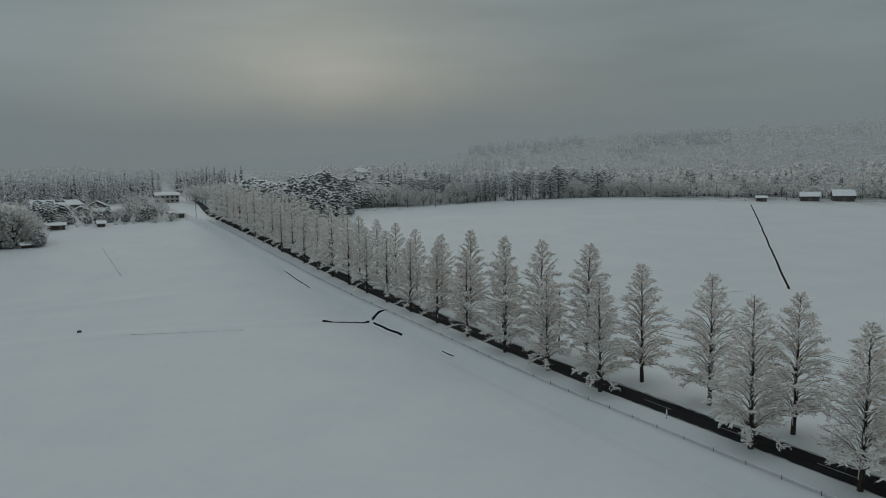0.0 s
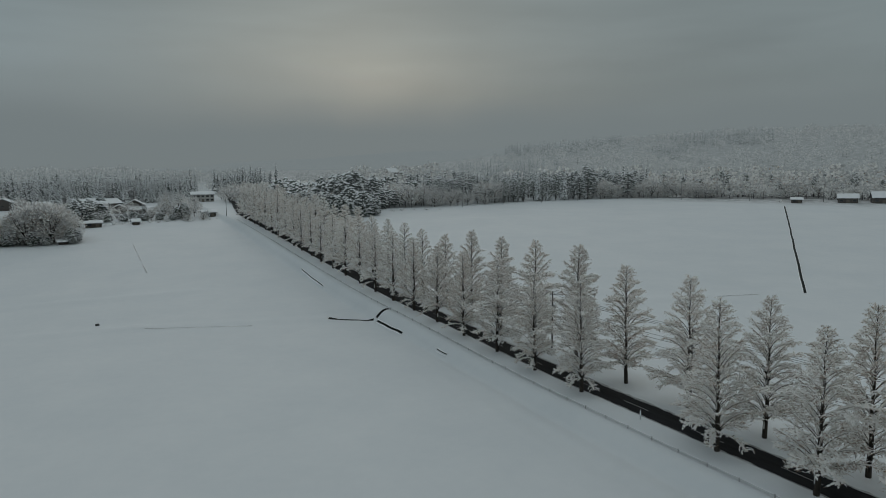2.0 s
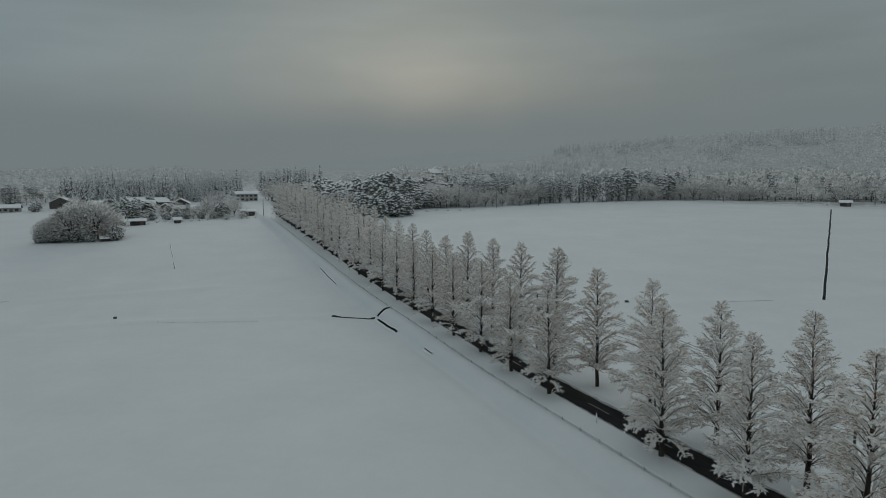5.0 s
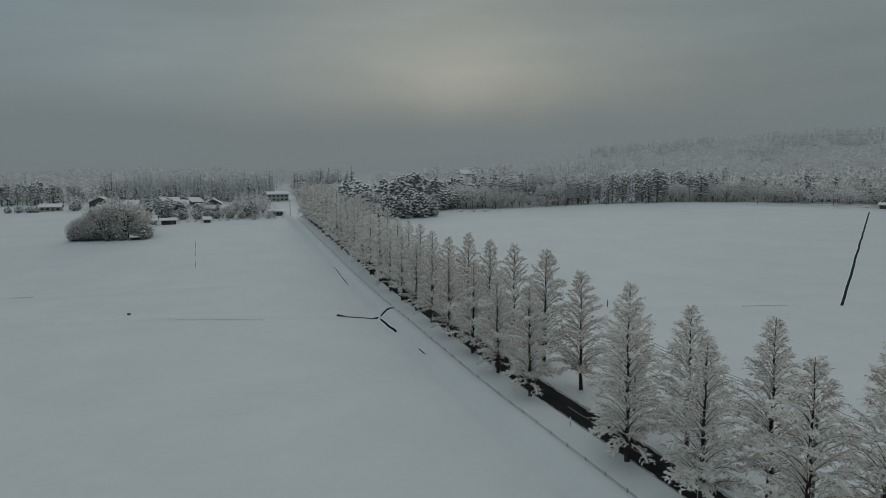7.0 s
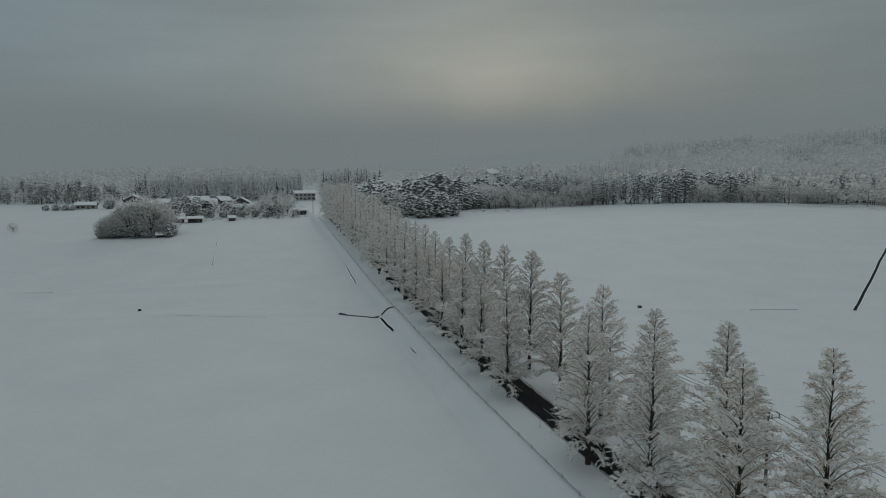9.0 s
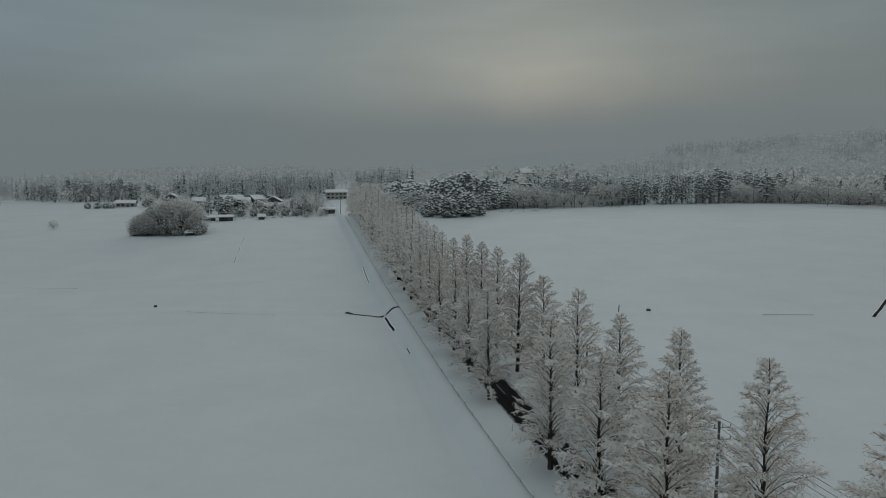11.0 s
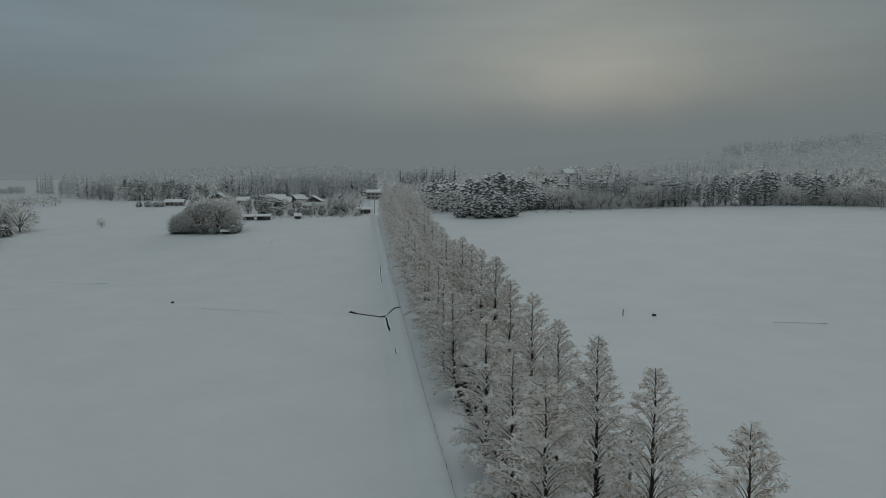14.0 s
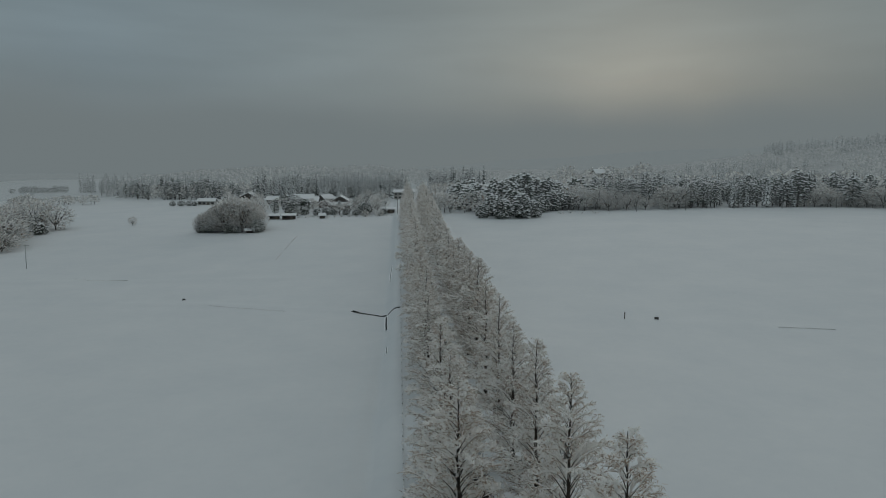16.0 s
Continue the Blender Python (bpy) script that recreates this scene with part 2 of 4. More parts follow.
# ---------------------------------------------------------------- mesh tools
class Shape:
    """Collects points and faces of one mesh."""

    def __init__(self):
        self.v, self.f, self.m = [], [], []

    def add(self, verts, faces, mat=0):
        n = len(self.v)
        self.v.extend(verts)
        self.f.extend([tuple(i + n for i in f) for f in faces])
        self.m.extend([mat] * len(faces))

    def box(self, c, s, mat=0, taper=1.0):
        x, y, z = c
        a, b, h = s[0] / 2, s[1] / 2, s[2] / 2
        v = [(x + i * a, y + j * b, z - h) for i, j in ((-1, -1), (1, -1), (1, 1), (-1, 1))]
        v += [(x + i * a * taper, y + j * b * taper, z + h) for i, j in ((-1, -1), (1, -1), (1, 1), (-1, 1))]
        self.add(v, [(3, 2, 1, 0), (4, 5, 6, 7), (0, 1, 5, 4), (1, 2, 6, 5), (2, 3, 7, 6), (3, 0, 4, 7)], mat)

    def tube(self, pts, radii, sides=6, mat=0, flat=1.0, cap=True):
        pts = [Vector(p) for p in pts]
        v, f = [], []
        for i, p in enumerate(pts):
            d = (pts[min(i + 1, len(pts) - 1)] - pts[max(i - 1, 0)])
            d = d.normalized() if d.length > 1e-9 else Vector((0, 0, 1))
            a = d.cross(Vector((0, 0, 1)))
            a = a.normalized() if a.length > 0.05 else Vector((1, 0, 0))
            b = a.cross(d)
            for k in range(sides):
                t = 2 * math.pi * k / sides
                v.append(tuple(p + (a * math.cos(t) + b * (math.sin(t) * flat)) * radii[i]))
        for i in range(len(pts) - 1):
            for k in range(sides):
                k2 = (k + 1) % sides
                f.append((i * sides + k, i * sides + k2, (i + 1) * sides + k2, (i + 1) * sides + k))
        if cap:
            f.append(tuple(range(sides))[::-1])
            f.append(tuple((len(pts) - 1) * sides + k for k in range(sides)))
        self.add(v, f, mat)

    def cone(self, p, q, r, mat=0, sides=3, flat=1.0):
        """A thin spike from p to q."""
        p, q = Vector(p), Vector(q)
        d = (q - p)
        d = d.normalized() if d.length > 1e-9 else Vector((0, 0, 1))
        a = d.cross(Vector((0, 0, 1)))
        a = a.normalized() if a.length > 0.05 else Vector((1, 0, 0))
        b = a.cross(d)
        v = [tuple(p + (a * math.cos(2 * math.pi * k / sides) + b * math.sin(2 * math.pi * k / sides) * flat) * r) for k in range(sides)]
        v.append(tuple(q))
        self.add(v, [(k, (k + 1) % sides, sides) for k in range(sides)], mat)

    def pad(self, p, q, w, h, mat=0, under=True):
        """A lump of snow lying along p to q: w wide to either side, h deep."""
        p, q = Vector(p), Vector(q)
        a = (q - p).cross(Vector((0, 0, 1)))
        a = a.normalized() if a.length > 0.02 else Vector((1, 0, 0))
        c = p.lerp(q, 0.48) + Vector((0, 0, h * 0.35))
        v = [tuple(p), tuple(c + a * w), tuple(q), tuple(c - a * w), tuple(c + Vector((0, 0, h)))]
        self.add(v, [(0, 1, 4), (1, 2, 4), (2, 3, 4), (3, 0, 4)] + ([(0, 3, 2, 1)] if under else []), mat)

    def dome(self, p, r, h, rng, mat=0, n=5):
        """An uneven low dome with its rim hanging a little."""
        v = [tuple(Vector(p) + Vector((rng.uniform(-0.2, 0.2) * r, rng.uniform(-0.2, 0.2) * r, h)))]
        for i in range(n):
            t = 6.283 * (i + rng.random() * 0.6) / n
            k = r * rng.uniform(0.75, 1.25)
            v.append(tuple(Vector(p) + Vector((math.cos(t) * k, math.sin(t) * k, -h * rng.uniform(0.0, 0.7)))))
        self.add(v, [(0, 1 + i, 1 + (i + 1) % n) for i in range(n)], mat)

    def mesh(self, name, mats, smooth=False):
        me = bpy.data.meshes.new(name)
        me.from_pydata(self.v, [], self.f)
        for m in mats:
            me.materials.append(m)
        if len(mats) > 1:
            me.polygons.foreach_set("material_index", self.m)
        if smooth:
            me.polygons.foreach_set("use_smooth", [True] * len(self.f))
        me.update()
        return me


def part(name, shape, mats, parent=None, label="", smooth=False):
    """Links a shape as one mesh object under a thing or a part."""
    mats = mats if isinstance(mats, (list, tuple)) else [mats]
    ob = new(name, shape.mesh(name, mats, smooth) if isinstance(shape, Shape) else shape)
    if parent is not None:
        ob.parent = parent
    if label:
        tagged(ob, label)
    return ob


def thing(name, m, label, category, group=""):
    ob = new(name)
    ob.matrix_basis = m
    return tagged(ob, label, category, group)


# ---------------------------------------------------------------- the lie of the land
def softplus(v, w):
    return w * np.logaddexp(0, v / w)


def ease(v):
    v = np.clip(v, 0, 1)
    return v * v * (3 - 2 * v)


ROW_W, ROW_E, SPACING = -4.4, 3.7, 11.76
ROAD_W, ROAD_E = -3.75, 0.75


def bend(y):
    """Sideways shift of the road where it turns into the village."""
    return 0.12 * softplus(np.asarray(y, float) - 278, 8)


def ridge(x, y, a, b, h, w):
    """A low bund of height h and half-width w along a line from a to b."""
    dx, dy = b[0] - a[0], b[1] - a[1]
    t = np.clip(((x - a[0]) * dx + (y - a[1]) * dy) / (dx * dx + dy * dy), 0, 1)
    d = np.hypot(x - a[0] - t * dx, y - a[1] - t * dy)
    return h * np.exp(-(d / w) ** 2)


def field(x, y):
    u = y + 0.5 * x
    knee = 255 + 45 * ease((x - 60) / 110)
    z = -1.4 + 0.058 * (softplus(u - 66, 15) - softplus(u - knee, 25)) + 0.03 * softplus(u - knee, 25)
    z = z - 0.03 * softplus(u - 900, 60)
    hill = 0.055 * softplus(0.75 * x + 0.35 * y - 380, 60) + 0.15 * softplus(0.9 * x + 0.12 * y - 600, 80)
    return z + 105 * np.tanh(hill / 105)


def bank(x, y):
    h = 1.4 + 1.1 * ease(y / 60) - 1.2 * ease((y - 260) / 60)
    return h * (1 - ease((-x - 9.3) / 3.4)) * (1 - ease((x - 7) / 10))


def swell(x, y):
    """Gentle unevenness of the fields and larger waves of the far hills."""
    z = 0.0
    for w, h, a, b in ((37.0, 0.10, 0.3, 1.1), (13.0, 0.035, 2.1, 0.4), (90.0, 0.25, 1.3, 2.2)):
        z = z + h * np.sin(x / w + a + 1.3 * np.sin(y / w * 0.7)) * np.sin(y / w * 1.15 + b + 1.1 * np.sin(x / w * 0.8))
    far = ease((np.hypot(x, y) - 450) / 500)
    z = z + far * 9 * np.sin(x / 140 + 0.7 * np.sin(y / 170)) * np.sin(y / 190 + 0.4 + 0.6 * np.sin(x / 120))
    return z * (1 - np.exp(-((x + 3) / 11.0) ** 2))


def land(x, y):
    """Height of the snow surface."""
    x, y = np.asarray(x, float), np.asarray(y, float)
    z = field(x, y) + bank(x, y) + swell(x, y)
    z = z + ridge(x, y, (-160, 92), (-60, 81.5), 0.35, 1.6) + ridge(x, y, (-60, 81.5), (-20, 70.5), 0.35, 1.4)
    z = z + ridge(x, y, (-160, 121), (-40, 117), 0.3, 2.2) + ridge(x, y, (30, 60), (130, 30), 0.14, 2.2)
    z = z + ridge(x, y, (150, 505), (190, 505), 10.5, 55)
    for a, b, h, w in (((-12.9, -60), (-12.4, 0), -0.22, 0.7), ((-12.4, 0), (-11.9, 46), -0.2, 0.6), ((-15.2, -35), (-13.6, 40), 0.10, 0.7), ((-17.0, -30), (-15.0, 30), -0.07, 0.6), ((-19.5, -25), (-17.0, 20), 0.06, 0.8)):
        z = z + ridge(x, y, a, b, h, w)
    return z


def at(x, y, dz=0.0):
    return float(land(x, y)) + dz


def make_ground():
    ar = np.arange
    xs = np.concatenate([ar(-3000, -400, 100), ar(-400, -130, 15), ar(-130, -25, 2.5), ar(-25, 20, 0.6), ar(20, 140, 2.5), ar(140, 420, 10), ar(420, 3001, 60)])
    ys = np.concatenate([ar(-500, -100, 40), ar(-100, 140, 2.0), ar(140, 330, 4), ar(330, 720, 14), ar(720, 3600, 80)])
    X, Y = np.meshgrid(xs, ys)
    Z = land(X, Y)
    # the road lies cleared in a shallow trough
    inside = (X - bend(Y) > ROAD_W - 0.15) & (X - bend(Y) < ROAD_E + 0.15) & (Y < 470) & (X < 25)
    Z = np.where(inside, Z - 0.22, Z)
    n, k = len(xs), len(ys)
    me = bpy.data.meshes.new("ground")
    verts = np.stack([X.ravel(), Y.ravel(), Z.ravel()], 1)
    idx = np.arange(n * k).reshape(k, n)
    faces = np.stack([idx[:-1, :-1].ravel(), idx[:-1, 1:].ravel(), idx[1:, 1:].ravel(), idx[1:, :-1].ravel()], 1)
    me.from_pydata(verts.tolist(), [], faces.tolist())
    me.polygons.foreach_set("use_smooth", [True] * len(faces))
    me.materials.append(GROUND)
    return tagged(new("ground", me), "snow-covered fields and hillside under fresh snow", "ground", kind="structure")


make_ground()


def strip(name, xa, xb, y0, y1, step, dz, mat, wob=0.0, seed=1):
    """A long strip along the avenue, a little uneven at its edges."""
    s = Shape()
    ys = np.arange(y0, y1 + 0.01, step)
    rng = random.Random(seed)
    for i, y in enumerate(ys):
        k = float(bend(y))
        za = at((xa + xb) / 2 + k, y, dz + 0.12 * (k > 0.2))
        s.v.append((xa + k + rng.uniform(-wob, wob), y, za))
        s.v.append((xb + k + rng.uniform(-wob, wob), y, za))
        if i:
            s.f.append((2 * i - 2, 2 * i - 1, 2 * i + 1, 2 * i))
            s.m.append(0)
    return part(name, s, mat)


tagged(strip("road", ROAD_W, ROAD_E, -110, 460, 1.5, -0.12, ASPHALT), "wet dark asphalt road cleared between snow banks", "road", kind="structure")
strip("shoulder", ROAD_W - 0.05, ROAD_W + 0.32, -110, 460, 0.9, -0.105, SLUSH, 0.12, 3)
strip("shoulder", ROAD_E - 0.42, ROAD_E + 0.05, -110, 460, 0.9, -0.105, SLUSH, 0.16, 4)
for ob in [o for o in bpy.data.objects if o.name.startswith("shoulder")]:
    tagged(ob, "grey slush along the edge of the wet road", "road edge", kind="structure")


def make_road_lines():
    """Short worn dashes along the middle of the road."""
    xm = -1.45
    for k in range(26):
        y = -70 + k * 12.0
        s = Shape()
        s.add([(xm - 0.06, y, at(xm, y, -0.116)), (xm + 0.06, y, at(xm, y, -0.116)), (xm + 0.06, y + 4.6, at(xm, y + 4.6, -0.116)), (xm - 0.06, y + 4.6, at(xm, y + 4.6, -0.116))], [(0, 1, 2, 3)])
        tagged(part("road_line", s, LINE_PAINT), "worn white dash painted on wet asphalt", "road marking", "centre line dashes", "structure")


make_road_lines()


# ---------------------------------------------------------------- snow-laden dawn redwoods of the avenue
def curve(p, d, length, rise, droop, n):
    """Points of a limb that leaves p along the flat way d, rising at first and drooping towards its tip."""
    pts, q = [Vector(p)], Vector(p)
    for i in range(n):
        a = rise + (droop - rise) * (i / max(1, n - 1)) ** 1.3
        q = q + Vector((d[0] * math.cos(a), d[1] * math.cos(a), math.sin(a))) * (length / n)
        pts.append(q.copy())
    return pts


def redwood_shapes(seed, height=17.0, radius=3.9, limbs=104, twigs=16, subs=4, fat=1.0, brown=0.5):
    """Trunk with steep rising limbs, fine brown twigs towards their ends and snow lying along them."""
    rng = random.Random(seed)
    trunk, crown, snow = Shape(), Shape(), Shape()
    up = Vector((0, 0, 1))
    axis = [Vector((0.05 * math.sin(i * 1.3 + seed), 0.05 * math.cos(i * 1.7 + seed), height * i / 12)) for i in range(13)]
    trunk.tube([Vector((0, 0, -0.4))] + axis, [0.36] + [0.27 * (1 - i / 12.4) ** 1.3 + 0.014 for i in range(13)], 8)
    for i in range(1, 13):
        a = rng.uniform(0, 6.28)
        off = Vector((math.cos(a), math.sin(a), 0)) * 0.23 * (1 - i / 14)
        z = 0.25 + i * 0.9
        snow.tube([off + Vector((0, 0, z)), off + Vector((0, 0, z + rng.uniform(0.3, 1.1)))], [0.09, 0.05], 4)
    base = height * rng.uniform(0.13, 0.17)
    lop = [rng.uniform(0.82, 1.16) for _ in range(10)]
    bulge = rng.uniform(0.0, 6.28)
    for k in range(limbs):
        u = ((k + rng.random() * 0.8) / limbs) ** 0.93
        az = k * 2.39996 + rng.uniform(-0.35, 0.35)
        prof = min(1.0, 0.62 + 1.7 * u) * max(0.03, 1 - u ** 2.1) ** 0.85 * (1 + 0.09 * math.sin(11 * u + bulge))
        length = radius * prof * rng.uniform(0.72, 1.10) * lop[int(az * 5 / math.pi) % 10] + 0.25
        d = (math.cos(az), math.sin(az))
        z = max(base + (height - base) * u * 0.985 - 0.85 * length * (1 - 0.35 * u), base * 0.9)
        rise = 0.92 + 0.2 * u + rng.uniform(-0.14, 0.12)
        droop = 0.22 + 0.65 * u + rng.uniform(-0.5, 0.3)
        low = k in (0, 2)
        heavy = low or rng.random() < 0.3
        if low:
            rise, droop, length = rng.uniform(0.1, 0.35), -0.7, length * 1.1
        elif heavy:
            droop -= 0.75
        pts = curve((0.02 * d[0], 0.02 * d[1], z), d, length * 1.25, rise, droop, 5)
        r0 = 0.020 + 0.012 * length * (1 - 0.4 * u)
        trunk.tube(pts, [r0, r0 * 0.8, r0 * 0.62, r0 * 0.42, r0 * 0.25, 0.006], 3, cap=False)
        sw = (0.035 + 0.012 * length) * rng.uniform(0.7, 1.2) * (2.6 if heavy else 1.0)
        snow.tube([p + up * (r0 * 0.5 + sw * 0.5) for p in pts[1:]], [sw * 0.4, sw * 0.8, sw, sw * 1.1, sw * 0.3], 4, flat=0.7, cap=False)
        n = max(5, int(twigs * (0.40 + 0.75 * length / radius)))
        for j in range(n):
            t = 0.16 + 0.83 * math.sqrt((j + rng.random()) / n)
            i = min(4, int(t * 5))
            p = pts[i].lerp(pts[i + 1], t * 5 - i)
            side = az + (1 if j % 2 else -1) * rng.uniform(0.25, 1.15)
            tl = (0.5 + 0.5 * rng.random()) * (0.62 + 0.24 * length) * (1.2 - 0.45 * t)
            tilt = rng.uniform(-0.1, 0.95) + 0.25 * u
            q = p + Vector((math.cos(side) * math.cos(tilt), math.sin(side) * math.cos(tilt), math.sin(tilt) - 0.2)) * tl
            crown.cone(p, q, 0.024 * fat)
            w, h = rng.uniform(0.04, 0.08) * fat, rng.uniform(0.045, 0.09) * fat
            if heavy:
                w, h = w * (1.5 if low else 2.2), h * (1.5 if low else 2.1)
            if heavy or rng.random() < 0.86:
                snow.pad(p.lerp(q, 0.1) + up * 0.02, q, w, h, 0, heavy)
            for _ in range(subs):
                b = p.lerp(q, 0.2 + 0.8 * rng.random())
                a2, e2 = side + rng.uniform(-1.3, 1.3), rng.uniform(-1.1, 0.5)
                way = Vector((math.cos(a2) * math.cos(e2), math.sin(a2) * math.cos(e2), math.sin(e2)))
                c = b + way * (tl * rng.uniform(0.28, 0.52))
                if rng.random() < brown:
                    crown.cone(b, c, 0.024 * fat)
                else:
                    snow.pad(b, c, w * 0.75, h * 0.75, 0, False)
    return trunk, crown, snow


def redwood(seed, **kw):
    trunk, crown, snow = redwood_shapes(seed, **kw)
    return [("trunk", trunk.mesh("trunk", [BARK])), ("crown", crown.mesh("crown", [TWIG])), ("snow_load", snow.mesh("snow_load", [TREE_SNOW]))]


NEAR_KINDS = [redwood(s, height=17.0, radius=r, brown=b) for s, r, b in ((11, 3.6, 0.52), (12, 3.9, 0.44), (13, 3.4, 0.56), (14, 3.75, 0.48), (15, 3.6, 0.66))]
FAR_KINDS = [redwood(s, height=17.0, radius=3.9, limbs=84, twigs=10, subs=3, fat=1.75, brown=0.27) for s in (21, 22, 23, 24)]


def plant_avenue():
    rng = random.Random(5)
    heights = {("e", 0): 17.6, ("e", 1): 19.5, ("e", 2): 19.0, ("e", 3): 18.3, ("e", 4): 18.4, ("e", -1): 17.6, ("e", -2): 16.9, ("e", -3): 17.8, ("e", -4): 18.2,
               ("w", -3): 16.6, ("w", -2): 17.2, ("w", 0): 16.2, ("w", 1): 15.6, ("w", 2): 16.4}
    for side, x, first, last, wide in (("w", ROW_W, -4, 23, 1.12), ("e", ROW_E, -5, 26, 1.04)):
        for k in range(first, last):
            if side == "w" and k == -1:
                continue
            y = k * SPACING + rng.uniform(-0.4, 0.4) * (k > 5)
            h = heights.get((side, k), rng.uniform(15.6, 18.6))
            kind = NEAR_KINDS[rng.randrange(5)] if k < 6 else FAR_KINDS[rng.randrange(4)]
            m = pose(x + rng.uniform(-0.15, 0.15), y, at(x, y), rng.uniform(-1, 1), rng.uniform(-1, 1), rng.uniform(0, 360)) @ Matrix.Diagonal((wide * h / 17.0, wide * h / 17.0, h / 17.0, 1))
            size = "tall " if h > 18.3 else "smaller " if h < 16.2 else ""
            m = Matrix.Translation((float(bend(y)), 0, 0)) @ m
            ob = thing("dawn_redwood", m, "bare " + size + "dawn redwood loaded with fresh snow beside the road", "tree", "trees of the avenue")
            for name, me in kind:
                part(name, me, [], ob)


plant_avenue()


# ---------------------------------------------------------------- trees of woods and village, built from small clumps
def cedar_shape(seed, height=20.0, radius=2.4, levels=16, fronds=8, snow=0.95):
    """A conifer of drooping fronds, each with a pad of snow lying on it."""
    rng = random.Random(seed)
    s = Shape()
    s.tube([(0, 0, -0.5), (0, 0, height * 0.5), (0, 0, height)], [0.28, 0.18, 0.05], 5, 0)
    for i in range(levels):
        u = (i + rng.random() * 0.5) / levels
        z = height * (0.12 + 0.89 * u)
        r = radius * max(0.06, 1 - u ** 1.3) ** 0.8 * rng.uniform(0.82, 1.18) + 0.2
        for k in range(fronds):
            a = 6.283 * (k + rng.random() * 0.7) / fronds + i * 0.9
            l = r * rng.uniform(0.65, 1.2)
            w = l * 0.30 + 0.22
            dx, dy = math.cos(a), math.sin(a)
            zz = z + rng.uniform(-0.6, 0.6)
            tip = Vector((dx * l, dy * l, zz - l * rng.uniform(0.45, 0.9) - 0.2))
            root = Vector((dx * l * 0.1, dy * l * 0.1, zz))
            s.pad(root, tip, w * 1.15, 0.12, 1, False)
            if rng.random() < snow:
                t = rng.uniform(0.15, 0.35)
                s.pad(root.lerp(tip, t) + Vector((0, 0, 0.2)), tip + Vector((dx * 0.25, dy * 0.25, 0.15)), w * rng.uniform(0.7, 1.1), rng.uniform(0.22, 0.42) + 0.08 * l, 2, False)
    return s


def frosted_shape(seed, height=9.0, radius=3.6, tufts=400, low=0.06, limbs=9, fat=1.5, bare=0.12):
    """A bare broad tree whose rounded crown of twigs is furred with snow."""
    rng = random.Random(seed)
    s = Shape()
    s.tube([(0, 0, -0.4), (0.1, 0, height * 0.3), (0, 0.1, height * 0.6)], [0.16, 0.12, 0.04], 5, 0)
    zc, hz = height * (0.5 + low / 2), height * (0.5 - low / 2)
    for k in range(limbs):
        a = k * 2.4
        s.tube([(0, 0, height * 0.22), (math.cos(a) * radius * 0.35, math.sin(a) * radius * 0.35, height * 0.5), (math.cos(a) * radius * 0.7, math.sin(a) * radius * 0.7, height * (0.6 + 0.3 * rng.random()))], [0.08, 0.055, 0.02], 3, 0, cap=False)
    lobes = [(rng.uniform(0, 6.28), rng.uniform(-0.5, 0.9), rng.uniform(0.10, 0.26)) for _ in range(7)]
    g = radius / 3.4
    for k in range(tufts):
        z = rng.uniform(-0.9, 1)
        a = rng.uniform(0, 6.283)
        q = math.sqrt(max(0, 1 - z * z))
        bump = sum(b * math.exp(-((math.remainder(a - la, 6.283)) ** 2 + (z - lz) ** 2) * 3.0) for la, lz, b in lobes)
        rr = rng.uniform(0.62, 1.0) * (0.82 + bump)
        p = Vector((q * math.cos(a) * radius * rr, q * math.sin(a) * radius * rr, zc + z * hz * rr))
        d = Vector((q * math.cos(a), q * math.sin(a), z * 0.5 + 0.25)) + Vector((rng.uniform(-0.8, 0.8), rng.uniform(-0.8, 0.8), rng.uniform(-0.5, 0.4)))
        d = d.normalized() * rng.uniform(0.4, 0.85) * g
        pick = rng.random()
        if pick < bare:
            s.cone(p, p + d * 1.2, 0.06 * fat * g, 3)
        else:
            s.pad(p, p + d, rng.uniform(0.10, 0.2) * fat * g, rng.uniform(0.08, 0.18) * fat * g, 2 if pick < 0.5 else 1, False)
    return s


def evergreen_shape(seed, height=14.0, radius=5.0, clumps=330, size=1.0):
    """A broad evergreen: dark leaf clumps, each with a cap of snow, in uneven lobes."""
    rng = random.Random(seed)
    s = Shape()
    s.tube([(0, 0, -0.5), (0.2, 0, height * 0.4), (0, 0.2, height * 0.75)], [0.4, 0.3, 0.08], 6, 0)
    lobes = [(rng.uniform(0, 6.28), rng.uniform(-0.6, 0.9), rng.uniform(0.12, 0.32)) for _ in range(9)]
    for k in range(clumps):
        z = rng.uniform(-0.95, 1)
        a = rng.uniform(0, 6.283)
        q = math.sqrt(max(0, 1 - z * z)) ** 0.8
        bump = sum(b * math.exp(-((math.remainder(a - la, 6.283)) ** 2 + (z - lz) ** 2) * 4.0) for la, lz, b in lobes)
        rr = rng.uniform(0.66, 1.0) * (0.82 + bump)
        p = Vector((q * math.cos(a) * radius * rr, q * math.sin(a) * radius * rr, height * 0.52 + z * height * 0.47 * rr))
        c = rng.uniform(0.42, 0.95) * size
        s.dome(p - Vector((0, 0, 0.4 * c)), c * 0.9, 0.7 * c, rng, 1)
        if rng.random() < 0.9:
            out = Vector((math.cos(a), math.sin(a), 0)) * c * rng.uniform(0.25, 0.6)
            s.dome(p + out + Vector((0, 0, 0.12 * c)), c * rng.uniform(0.65, 1.0), 0.52 * c, rng, 2)
    return s


